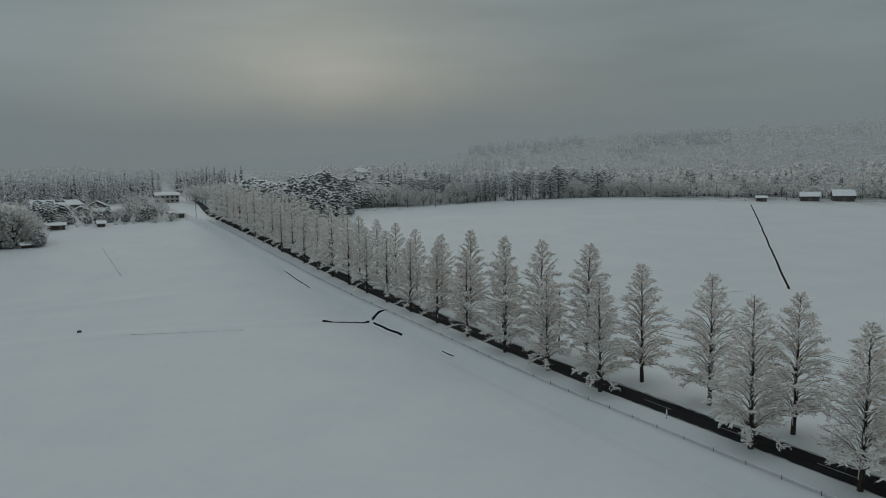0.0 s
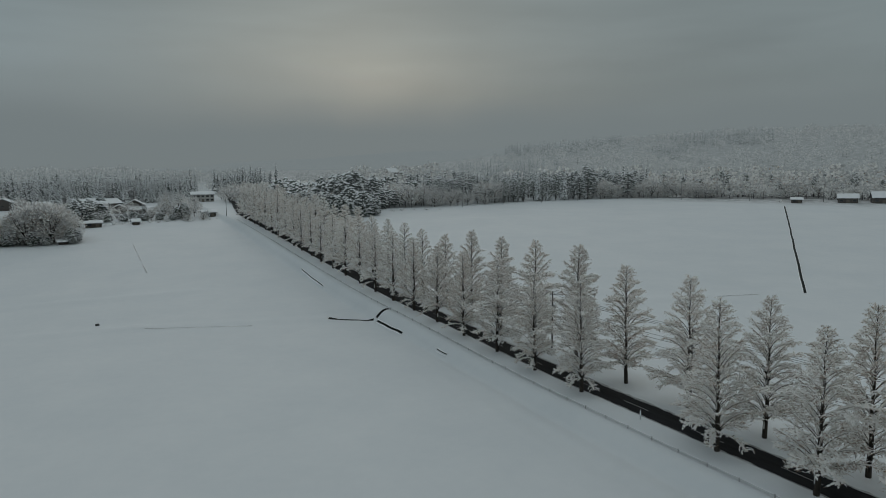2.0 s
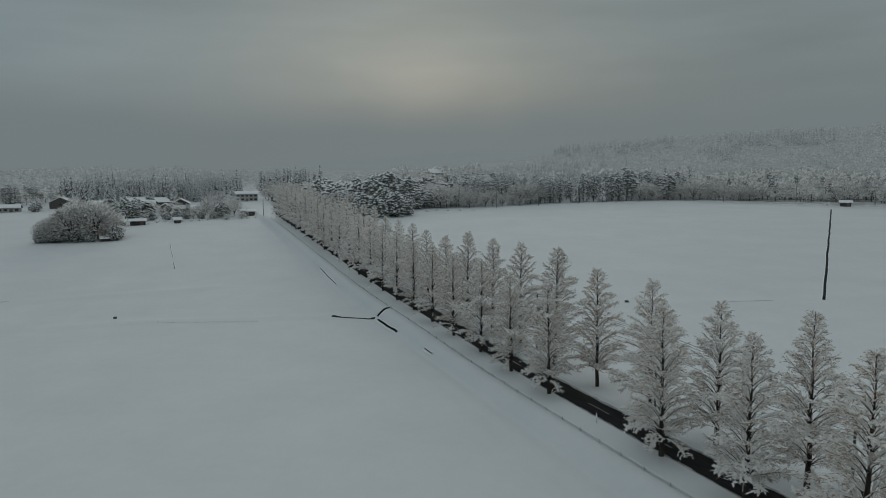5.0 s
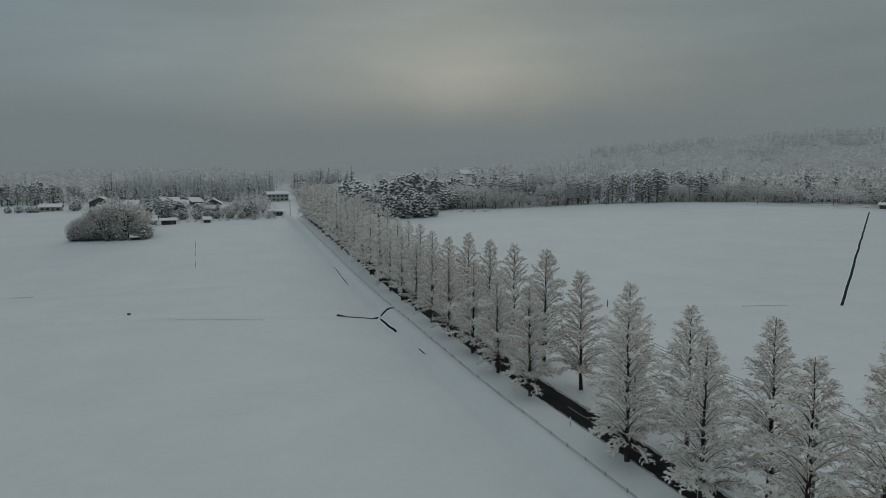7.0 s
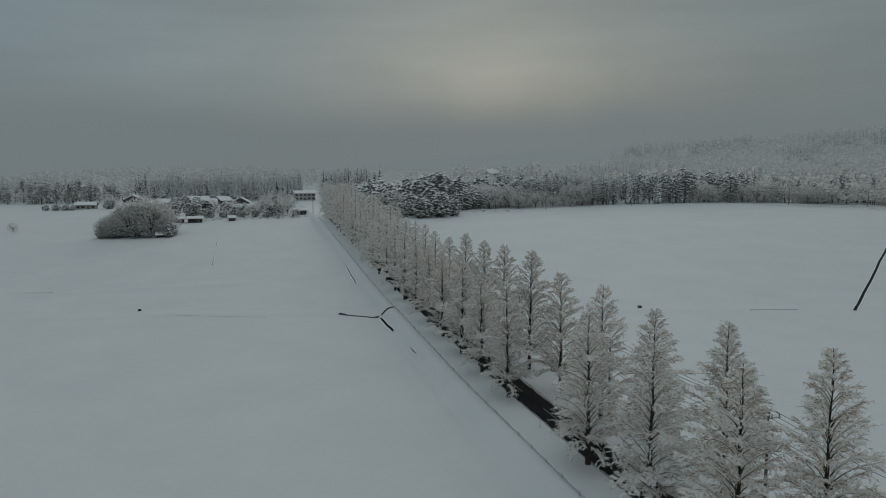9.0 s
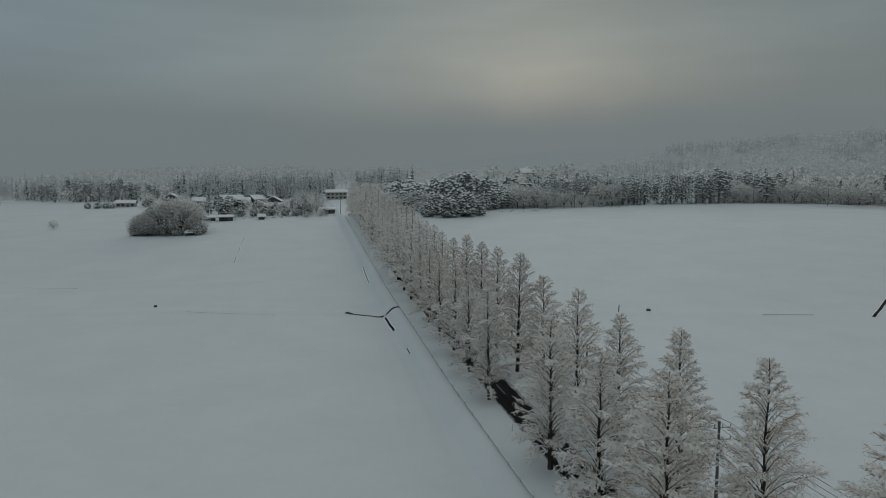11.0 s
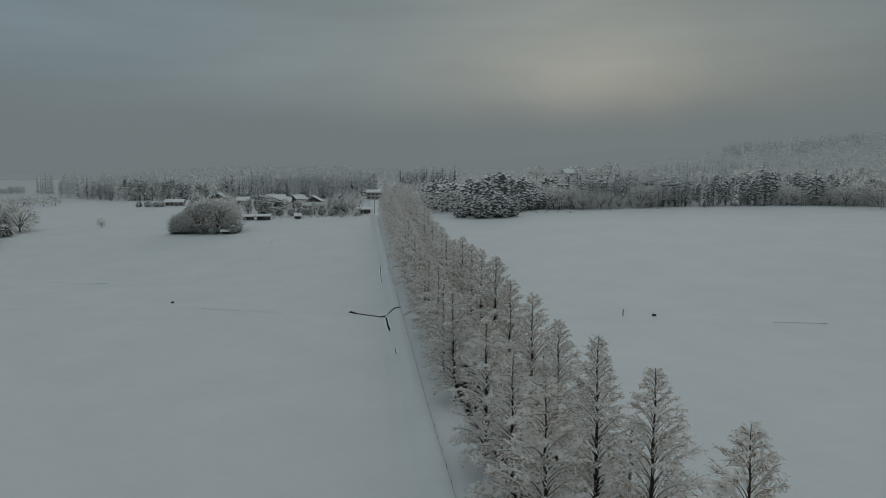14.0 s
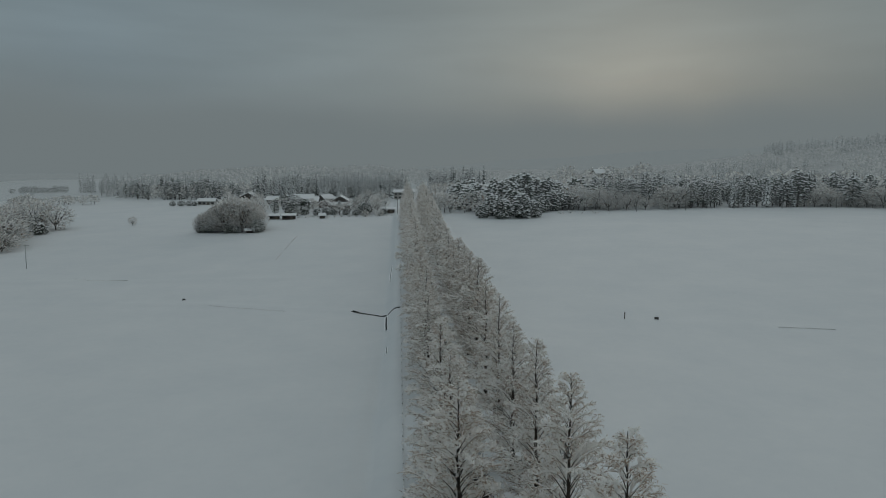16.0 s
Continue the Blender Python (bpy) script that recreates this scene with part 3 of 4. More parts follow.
CEDAR_MATS, FROST_MATS, LEAF_MATS = [BARK, NEEDLE, ROOF_SNOW], [BARK, FROST_TWIG, TREE_SNOW, TWIG], [BARK, BROADLEAF, ROOF_SNOW]
CEDARS = [cedar_shape(s, 20, r) for s, r in ((31, 2.3), (32, 2.6), (33, 2.1), (34, 2.8))]
FROSTED = [frosted_shape(s, 9, r, 460, 0.06, 9, 1.15) for s, r in ((41, 3.4), (42, 3.8), (43, 3.1), (44, 4.2))]
EVERGREENS = [evergreen_shape(s, 14, r) for s, r in ((51, 5.0), (52, 4.6), (53, 5.4))]
FAR_CEDARS = [cedar_shape(s, 20, r, 10, 6) for s, r in ((35, 2.6), (36, 2.9), (37, 2.4), (38, 3.1))]
FAR_FROSTED = [frosted_shape(s, 9, r, 120, 0.0, 3, 2.6) for s, r in ((45, 3.8), (46, 4.4), (47, 3.5), (48, 4.8))]
FAR_EVERGREENS = [evergreen_shape(s, 14, r, 120, 1.5) for s, r in ((55, 5.0), (56, 5.6))]
WOOD_CONIFERS = [evergreen_shape(s, 19, r, 130, 1.1) for s, r in ((57, 2.7), (58, 3.1), (59, 2.5), (60, 3.4))]
SHRUBS = [frosted_shape(s, 2.2, 1.7, 80, 0.0, 3, 1.8) for s in (61, 62, 63)]
BRUSH = [frosted_shape(s, 6, 3.8, 52, 0.0, 0, 3.8, 0.05) for s in (71, 72, 73, 74)]


def split_tree(shape, mats):
    """The trunk and the crown of a tree as two meshes."""
    trunk, crown = Shape(), Shape()
    cut = next(i for i, m in enumerate(shape.m) if m != 0)
    nv = min(min(f) for f in shape.f[cut:])
    trunk.v, trunk.f, trunk.m = shape.v[:nv], shape.f[:cut], shape.m[:cut]
    crown.v, crown.f, crown.m = shape.v[nv:], [tuple(i - nv for i in f) for f in shape.f[cut:]], shape.m[cut:]
    return [("trunk", trunk.mesh("trunk", mats[:1])), ("crown", crown.mesh("crown", mats))]


CEDAR_KINDS = [split_tree(s, CEDAR_MATS) for s in CEDARS]
FROST_KINDS = [split_tree(s, FROST_MATS) for s in FROSTED]
LEAF_KINDS = [split_tree(s, LEAF_MATS) for s in EVERGREENS]
CONIFER_KINDS = [split_tree(s, LEAF_MATS) for s in WOOD_CONIFERS]
BIG_FROST_KINDS = [split_tree(frosted_shape(s, 9, r, 760, 0.04, 12, 0.9, 0.12), FROST_MATS) for s, r in ((81, 3.8), (82, 4.2), (83, 3.5))]
SHRUB_KINDS = [split_tree(s, FROST_MATS) for s in SHRUBS]
wood_rng = random.Random(77)


def plant(kinds, name, x, y, scale, label, category="tree", group="", wide=1.0, sink=0.1):
    m = pose(x, y, at(x, y) - sink, 0, 0, wood_rng.uniform(0, 360)) @ Matrix.Diagonal((scale * wide, scale * wide, scale, 1))
    ob = thing(name, m, label, category, group)
    for n, me in kinds[wood_rng.randrange(len(kinds))]:
        part(n, me, [], ob)
    return ob


def scatter(name, shapes, mats, places, label, category):
    """Many far trees as one mesh. places: x, y, scale."""
    rng = random.Random(len(places))
    protos = []
    for s in shapes:
        tris, mi = [], []
        for f, m in zip(s.f, s.m):
            for i in range(1, len(f) - 1):
                tris.append((f[0], f[i], f[i + 1]))
                mi.append(m)
        protos.append((np.array(s.v), np.array(tris), np.array(mi)))
    V, F, M, n = [], [], [], 0
    P = np.array(places)
    Z = land(P[:, 0], P[:, 1])
    for (x, y, sc), z in zip(places, Z):
        v, f, m = protos[rng.randrange(len(protos))]
        a = rng.uniform(0, 6.28)
        c, s = math.cos(a) * sc, math.sin(a) * sc
        V.append(np.stack([v[:, 0] * c - v[:, 1] * s + x, v[:, 0] * s + v[:, 1] * c + y, v[:, 2] * sc * rng.uniform(0.85, 1.15) + z], 1))
        F.append(f + n)
        M.append(m)
        n += len(v)
    V, F, M = np.concatenate(V), np.concatenate(F), np.concatenate(M)
    me = bpy.data.meshes.new(name)
    me.vertices.add(len(V))
    me.vertices.foreach_set("co", V.ravel())
    me.loops.add(3 * len(F))
    me.loops.foreach_set("vertex_index", F.ravel())
    me.polygons.add(len(F))
    me.polygons.foreach_set("loop_start", np.arange(0, 3 * len(F), 3))
    for m in mats:
        me.materials.append(m)
    me.polygons.foreach_set("material_index", M)
    me.update(calc_edges=True)
    me.validate()
    return tagged(new(name, me), label, category, kind="stuff")


def in_poly(x, y, poly):
    inside, j = False, len(poly) - 1
    for i in range(len(poly)):
        (xi, yi), (xj, yj) = poly[i], poly[j]
        if (yi > y) != (yj > y) and x < (xj - xi) * (y - yi) / (yj - yi) + xi:
            inside = not inside
        j = i
    return inside


def fill(poly, count, lo, hi, seed, gap=2.5):
    """Uneven places inside an outline."""
    rng = random.Random(seed)
    xs, ys = [p[0] for p in poly], [p[1] for p in poly]
    out, tries, cells = [], 0, set()
    while len(out) < count and tries < count * 30:
        tries += 1
        x, y = rng.uniform(min(xs), max(xs)), rng.uniform(min(ys), max(ys))
        c = (round(x / gap), round(y / gap))
        if c in cells or not in_poly(x, y, poly):
            continue
        cells.add(c)
        out.append((x, y, rng.uniform(lo, hi)))
    return out


# woods beyond the eastern field
EAST_EDGE = [(78, 322), (104, 296), (128, 284), (183, 292), (238, 282), (285, 240), (318, 206), (358, 146), (420, 70)]
for (x, y, s) in fill([(98, 302), (128, 287), (168, 292), (172, 304), (110, 318)], 26, 0.7, 1.85, 1, 6.0) + fill([(222, 290), (240, 284), (275, 262), (292, 240), (300, 250), (285, 275), (245, 305)], 40, 0.5, 1.6, 24, 4.5):
    plant(FROST_KINDS, "frosted_tree", x, y, s, "bare broad tree furred with snow at the wood's edge", group="trees at the wood's edge", wide=1.3, sink=1.0)
for (x, y, s) in fill([(158, 294), (183, 293), (232, 287), (236, 300), (160, 306)], 44, 0.5, 0.95, 2, 3.6):
    plant(CONIFER_KINDS if wood_rng.random() < 0.7 else CEDAR_KINDS, "cedar_tree", x, y, s, "dark cedar with snow on its boughs in the wood", group="cedars of the wood")
scatter("cedar_wood", FAR_CEDARS + WOOD_CONIFERS, CEDAR_MATS, fill([(112, 312), (160, 304), (240, 302), (275, 285), (300, 300), (260, 365), (130, 380)], 270, 0.6, 1.0, 3, 3.5), "dense dark cedar wood dusted with snow", "wood")
for (x, y, s) in fill([(245, 296), (300, 250), (350, 185), (380, 190), (330, 270), (270, 310)], 26, 0.35, 0.7, 25, 5.0):
    plant(CONIFER_KINDS, "conifer_tree", x, y, s, "snowy dark conifer among bare trees by the far road", group="conifers by the far road", wide=1.2)
scatter("hill_cedars", FAR_CEDARS, CEDAR_MATS, fill([(695, 690), (770, 560), (800, 580), (725, 715)], 110, 0.8, 1.05, 4, 4) + fill([(590, 1000), (618, 850), (700, 790), (725, 820), (650, 880), (625, 1010)], 120, 0.8, 1.05, 5, 5)
        + fill([(600, 625), (622, 575), (645, 585), (625, 640)], 40, 0.8, 1.0, 6, 4) + fill([(300, 600), (420, 560), (430, 590), (310, 640)], 50, 0.8, 1.1, 20, 5), "dark stands of cedar on the snowy hillside", "wood")
scatter("hill_brush", BRUSH, FROST_MATS, fill([(270, 300), (330, 225), (372, 160), (440, 70), (900, 100), (1100, 500), (900, 1000), (350, 900), (120, 700), (150, 400), (300, 360)], 1200, 1.4, 2.6, 7, 5), "bare snow-furred woodland on the hillside", "wood")
scatter("edge_wood", FAR_FROSTED, FROST_MATS, fill([(236, 296), (285, 250), (322, 212), (362, 156), (425, 75), (480, 90), (420, 220), (340, 320), (270, 330)], 240, 0.8, 1.5, 29, 4), "bare snow-furred trees along the far road", "wood")
scatter("edge_conifers", WOOD_CONIFERS, LEAF_MATS, fill([(250, 310), (300, 262), (345, 205), (400, 130), (450, 140), (380, 270), (300, 340)], 46, 0.4, 0.85, 30, 6), "snowy dark conifers among bare trees by the far road", "wood")
scatter("edge_brush", BRUSH, FROST_MATS, fill([(285, 250), (322, 208), (362, 148), (430, 60), (470, 80), (400, 200), (330, 290)], 300, 0.8, 1.6, 8, 3), "bare snow-furred scrub along the far road", "wood")
for x, y, s, w in ((222, 289, 0.95, 1.1), (228, 288, 1.25, 1.15), (234, 291, 1.1, 1.2), (256, 280, 1.05, 1.35), (263, 284, 0.85, 1.4), (330, 262, 0.8, 1.5), (392, 205, 0.75, 1.5)):
    plant(CONIFER_KINDS, "pine_tree", x, y, s, "tall broad conifer with snow standing above the wood", group="conifers above the wood", wide=w)
# evergreens where the avenue meets the wood
for x, y, s in ((37, 268, 0.8), (47, 263, 1.05), (58, 264, 1.25), (66, 268, 0.85), (44, 278, 1.15), (56, 279, 1.4), (74, 296, 1.0), (84, 306, 1.1), (28, 330, 1.5)):
    plant(LEAF_KINDS, "evergreen_tree", x, y, s, "broad evergreen tree with snow lying on its leaves", group="evergreens by the field", wide=0.95, sink=2.2 * s)
for (x, y, s) in fill([(50, 292), (84, 300), (98, 330), (62, 340), (48, 315)], 30, 0.8, 1.4, 28, 4.5):
    plant(CONIFER_KINDS, "conifer_tree", x, y, s, "tall dark conifer loaded with snow in the mixed wood", group="conifers of the mixed wood", wide=1.15)
scatter("mixed_wood", FAR_EVERGREENS, LEAF_MATS, fill([(30, 300), (70, 310), (110, 305), (120, 380), (70, 420), (25, 400)], 70, 0.6, 1.25, 9, 5), "mixed evergreen wood dusted with snow", "wood")
scatter("frosted_wood", FAR_FROSTED, FROST_MATS, fill([(12, 300), (40, 290), (76, 308), (112, 296), (128, 330), (140, 430), (60, 480), (10, 450)], 260, 0.8, 1.6, 10, 4) + fill([(90, 440), (150, 450), (240, 470), (250, 560), (100, 545)], 150, 0.4, 0.65, 19, 5), "bare snow-furred wood beside the road", "wood")
for x, y, s in ((84, 284, 0.9), (90, 286, 1.1), (96, 283, 0.8), (103, 280, 1.0), (110, 276, 0.7), (300, 196, 1.1), (308, 190, 0.8)):
    plant(SHRUB_KINDS, "snowy_shrub", x, y, s, "low shrub buried in snow at the field's edge", "shrub", "shrubs at the field's edge", 1.3, 0.7)

# cedars and bare woods behind the village
for (x, y, s) in fill([(-110, 452), (-20, 440), (-16, 462), (-110, 475)], 46, 0.75, 1.05, 11, 4.0):
    plant(CEDAR_KINDS, "cedar_tree", x, y, s, "dark cedar with snow on its boughs behind the village", group="cedars behind the village")
scatter("village_cedars", FAR_CEDARS, CEDAR_MATS, fill([(-130, 465), (-10, 455), (0, 500), (-130, 520)], 150, 0.75, 1.05, 12, 4) + fill([(-330, 590), (-200, 560), (-190, 600), (-320, 650)], 90, 0.7, 1.0, 13, 5)
        + fill([(20, 520), (70, 520), (70, 560), (20, 560)], 50, 0.8, 1.1, 18, 4), "dark cedar wood behind the snowy village", "wood")
scatter("western_brush", BRUSH, FROST_MATS, fill([(-290, 560), (-215, 480), (-130, 455), (-120, 560), (-280, 640)], 110, 1.0, 1.9, 14, 5) + fill([(-330, 760), (-200, 560), (60, 560), (150, 900), (-380, 1200)], 420, 1.4, 2.4, 15, 8) + fill([(-300, 425), (-240, 415), (-238, 432), (-300, 445)], 26, 0.8, 1.3, 26, 4), "bare snow-furred woods across the plain", "wood")
scatter("western_wood", FAR_CEDARS + WOOD_CONIFERS, CEDAR_MATS, fill([(-285, 545), (-215, 475), (-165, 458), (-140, 470), (-150, 520), (-260, 610)], 120, 0.5, 0.95, 31, 4), "dark mixed conifer wood dusted with snow", "wood")
scatter("plain_hedge", FAR_EVERGREENS, LEAF_MATS, fill([(-390, 590), (-335, 590), (-335, 615), (-390, 615)], 26, 0.35, 0.55, 27, 5), "dark hedge of evergreens across the snowy plain", "hedge")
# thicket in the western field
for (x, y, s) in fill([(-108, 234), (-79, 233), (-76, 240), (-82, 252), (-104, 252)], 22, 0.0, 0.25, 16, 3.5):
    plant(BIG_FROST_KINDS, "frosted_tree", x, y, 1.0 + s + 0.95 * math.exp(-((x + 89) / 10) ** 2), "bare broad tree furred with snow in a field thicket", group="trees of the thicket", sink=1.2)
for (x, y, s) in fill([(-107, 231), (-76, 230), (-75, 236), (-106, 238)], 14, 0.32, 0.55, 17, 2.5):
    plant(LEAF_KINDS, "evergreen_bush", x, y, s, "dark bamboo-like bush under snow at the thicket's foot", "bush", "bushes of the thicket", 1.2, 1.0)
plant(BIG_FROST_KINDS, "lone_tree", -151, 272, 0.62, "lone small bare tree standing in the snowy field", wide=1.2, sink=0.5)
# trees at the western edge
for x, y, s in ((-176, 200, 1.0), (-184, 214, 1.2), (-192, 232, 1.3), (-186, 262, 1.1), (-196, 262, 1.3), (-204, 250, 1.2), (-190, 196, 1.1), (-182, 186, 0.9), (-200, 215, 1.3), (-178, 176, 0.8), (-188, 178, 1.0), (-210, 232, 1.3), (-206, 268, 1.2), (-172, 190, 0.7), (-195, 210, 1.2)):
    plant(BIG_FROST_KINDS, "frosted_tree", x, y, s * 1.6, "bare broad tree furred with snow at the western field edge", group="trees at the western edge", wide=1.35, sink=1.6)
for x, y, s in ((-196, 244, 0.6), (-200, 228, 0.7), (-206, 236, 0.8), (-186, 204, 0.5), (-182, 196, 0.45), (-178, 206, 0.4), (-189, 222, 0.5), (-194, 258, 0.5), (-186, 246, 0.4)):
    plant(LEAF_KINDS, "evergreen_tree", x, y, s * 1.6, "dark evergreen tree with snow at the western field edge", group="evergreens at the western edge", wide=1.1, sink=2.0)


# ---------------------------------------------------------------- houses
def slab(s, x0, x1, ya, za, yb, zb, t, mat=0):
    """A sloping slab between two eaves lines, of thickness t."""
    v = [(x0, ya, za), (x1, ya, za), (x1, yb, zb), (x0, yb, zb), (x0, ya, za + t), (x1, ya, za + t), (x1, yb, zb + t), (x0, yb, zb + t)]
    s.add(v, [(3, 2, 1, 0), (4, 5, 6, 7), (0, 1, 5, 4), (1, 2, 6, 5), (2, 3, 7, 6), (3, 0, 4, 7)], mat)


def house(name, x, y, w, d, wall_h, roof_h, turn, wall_mat, label, windows=3, door=True, upper=False, base=None, snow=0.45):
    """A gabled house whose ridge runs along its local x axis."""
    z = at(x, y) if base is None else base
    h = thing(name, pose(x, y, z - 0.1, 0, 0, turn), label, "shed" if "shed" in name else "house", "houses of the village" if name == "farmhouse" else "")
    s = Shape()
    s.box((0, 0, wall_h / 2), (w, d, wall_h))
    for e in (-w / 2, w / 2):
        i = -0.02 if e > 0 else 0.02
        s.add([(e + i, -d / 2, wall_h), (e + i, d / 2, wall_h), (e + i, 0, wall_h + roof_h)], [(0, 1, 2) if e > 0 else (2, 1, 0)])
    part("wall", s, wall_mat, h)
    o = 0.7
    k = roof_h / (d / 2)
    r = Shape()
    for q in (-1, 1):
        slab(r, -w / 2 - o, w / 2 + o, q * (d / 2 + o), wall_h - o * k + 0.02, 0, wall_h + roof_h + 0.02, 0.16)
    roof = part("roof", r, TILE, h)
    c = Shape()
    n = 10
    rng = random.Random(int(abs(x) * 7 + y))
    rows = []
    for j, (yy, zz, tt) in enumerate(((-(d / 2 + o + 0.12), wall_h - o * k + 0.08, 0.12), (-(d / 2 + o), wall_h - o * k + 0.18, snow), (-d / 4, wall_h + roof_h / 2 + 0.18, snow * 1.1), (0, wall_h + roof_h + 0.18, snow * 0.9),
                                      (d / 4, wall_h + roof_h / 2 + 0.18, snow * 1.1), (d / 2 + o, wall_h - o * k + 0.18, snow), (d / 2 + o + 0.12, wall_h - o * k + 0.08, 0.12))):
        rows.append([(-w / 2 - o - 0.08 + (w + 2 * o + 0.16) * i / n, yy, zz + tt * (rng.uniform(0.8, 1.15) if 0 < i < n else 0.55)) for i in range(n + 1)])
    pts = [p for row in rows for p in row]
    m = len(rows)
    f = [(j * (n + 1) + i, j * (n + 1) + i + 1, (j + 1) * (n + 1) + i + 1, (j + 1) * (n + 1) + i) for j in range(m - 1) for i in range(n)]
    low = len(pts)
    under = [(row[i][0], row[i][1], row[i][2] - (snow * 0.6 if 0 < j < m - 1 else 0.02)) for j, row in enumerate(rows) for i in (0, n)]
    c.add(pts + under, f + [(j * (n + 1), (j + 1) * (n + 1), low + 2 * j + 2, low + 2 * j) for j in range(m - 1)] + [((j + 1) * (n + 1) + n, j * (n + 1) + n, low + 2 * j + 1, low + 2 * j + 3) for j in range(m - 1)])
    part("snow_layer", c, ROOF_SNOW, roof, "thick fresh snow on the roof", smooth=False)
    levels = (1.45, 4.0) if upper else (1.45,)
    for lv in levels:
        for i in range(windows):
            wx = -w / 2 + w * (i + 0.5) / windows
            if door and lv < 2 and i == windows // 2:
                g = Shape()
                g.box((wx, -d / 2 - 0.03, 1.0), (1.7, 0.08, 2.0))
                part("door", g, FRAME_WOOD, h, "dark wooden sliding door")
                continue
            fr, pane = Shape(), Shape()
            fr.box((wx, -d / 2 - 0.03, lv), (min(1.9, w / windows * 0.75), 0.08, 1.25))
            pane.box((wx, -d / 2 - 0.075, lv), (min(1.9, w / windows * 0.75) - 0.16, 0.03, 1.09))
            win = part("window", fr, FRAME_WOOD, h)
            part("pane", pane, GLASS, win, "dark window pane")
    if wall_h > 2.4:
        for e in (-1, 1):
            fr, pane = Shape(), Shape()
            fr.box((e * (w / 2 + 0.02), 0.3, wall_h - 1.1), (0.08, 1.5, 1.1))
            pane.box((e * (w / 2 + 0.062), 0.3, wall_h - 1.1), (0.03, 1.34, 0.94))
            win = part("window", fr, FRAME_WOOD, h)
            part("pane", pane, GLASS, win, "dark window pane")
    return h


house("farmhouse", -5, 418, 15, 8, 5.2, 1.6, 2, PLASTER, "two-storey pale house with a snow-covered roof by the road", 5, True, True)
house("garage_shed", -15, 308, 7, 5, 2.5, 0.8, 0, WOOD_WALL, "low dark shed with a snow-covered roof by the road", 2)
house("farmhouse", -72, 374, 15, 9, 3.6, 2.6, 0, WOOD_WALL, "dark timber farmhouse under a broad snow-covered roof", 4)
house("farmhouse", -78, 404, 13, 9, 3.8, 2.6, 4, WOOD_WALL, "timber farmhouse with deep snow on its roof", 4)
house("farmhouse", -49, 378, 11, 10, 3.6, 2.8, 86, WOOD_WALL, "dark gabled farmhouse with snow on the roof", 3)
house("farmhouse", -58, 358, 8, 7, 3.0, 2.0, 88, WOOD_WALL, "small gabled farm building with snow on the roof", 3)
house("farmhouse", -47, 342, 13, 6, 2.7, 1.6, -2, PLASTER, "long low farm building with a snow-covered roof", 4)
house("farmhouse", -122, 424, 12, 13, 4.0, 3.2, 88, WOOD_WALL, "wide gabled house with snow on its roof", 3)
house("farmhouse", -100, 398, 8, 7, 3.4, 2.0, 0, WOOD_WALL, "timber house half hidden behind snowy trees", 3)
house("farmhouse", -62, 402, 9, 8, 3.6, 2.4, 40, WOOD_WALL, "timber house with snow on its steep roof", 3)
house("farmhouse", -148, 402, 12, 6, 2.8, 1.6, 0, PLASTER, "long low house under snow at the village edge", 4)
house("field_shed", -70.5, 285, 7, 4, 2.2, 0.7, 3, WOOD_WALL, "dark field shed with a thick snow cap", 2)
house("field_shed", -79, 287, 5.5, 4, 2.0, 0.7, 3, WOOD_WALL, "dark field shed with a thick snow cap", 2)
house("field_shed", -80.5, 230.5, 3.2, 2.4, 1.3, 0.5, 8, WOOD_WALL, "tiny hut under snow beside the thicket", 1, False)
house("field_shed", -52, 286, 3, 3, 1.8, 0.9, 5, WOOD_WALL, "little dark hut with a snow cap", 1)
house("hill_house", 175, 505, 15, 11, 4.5, 3.5, 10, PLASTER, "house with a snow-covered roof above the woods", 4, True, True)
house("roadside_shed", 303, 187, 5.5, 4, 2.2, 0.8, -50, WOOD_WALL, "small dark shed under snow by the far road", 2)
house("farmhouse", 328, 172, 10, 7, 3.0, 2.0, -55, WOOD_WALL, "dark farm building with snow on its roof by the far road", 3)
house("farmhouse", 342, 160, 11, 9, 3.4, 3.0, -50, WOOD_WALL, "tall gabled farm building with snow by the far road", 3)

# garden trees between the houses
for x, y, s in ((-82, 306, 0.55), (-78, 318, 0.7), (-74, 326, 0.5), (-33, 318, 0.5), (-29, 322, 0.62), (-36, 326, 0.45), (-78, 420, 0.6), (-55, 430, 0.75), (-118, 436, 0.6), (-66, 336, 0.4), (-46, 330, 0.4)):
    plant(CONIFER_KINDS, "conifer_tree", x, y, s, "dark conifer with heavy snow among the village houses", group="garden conifers", wide=1.3)
for x, y, s in ((-38, 306, 0.85), (-31, 310, 1.0), (-26, 304, 0.8), (-22, 312, 0.9), (-44, 304, 0.6), (-52, 330, 0.8), (-64, 342, 0.7), (-88, 330, 0.8), (-92, 318, 0.9), (-84, 345, 0.8), (-98, 340, 0.9), (-110, 390, 0.9), (-34, 340, 0.9), (-24, 345, 0.9), (-60, 316, 0.6), (-30, 380, 1.0), (-22, 396, 0.9), (-66, 352, 0.7), (-56, 338, 0.7), (-42, 322, 0.6), (-68, 300, 0.5), (-112, 408, 0.8), (-134, 410, 0.8), (-90, 360, 0.7), (-24, 330, 0.8), (-18, 350, 0.9), (10, 395, 1.1), (20, 380, 1.2), (24, 400, 1.3), (-20, 290, 0.45), (-28, 288, 0.4)):
    plant(FROST_KINDS, "frosted_tree", x, y, s * 1.3, "bare garden tree furred with snow among the houses", group="garden trees", wide=1.2, sink=1.0)
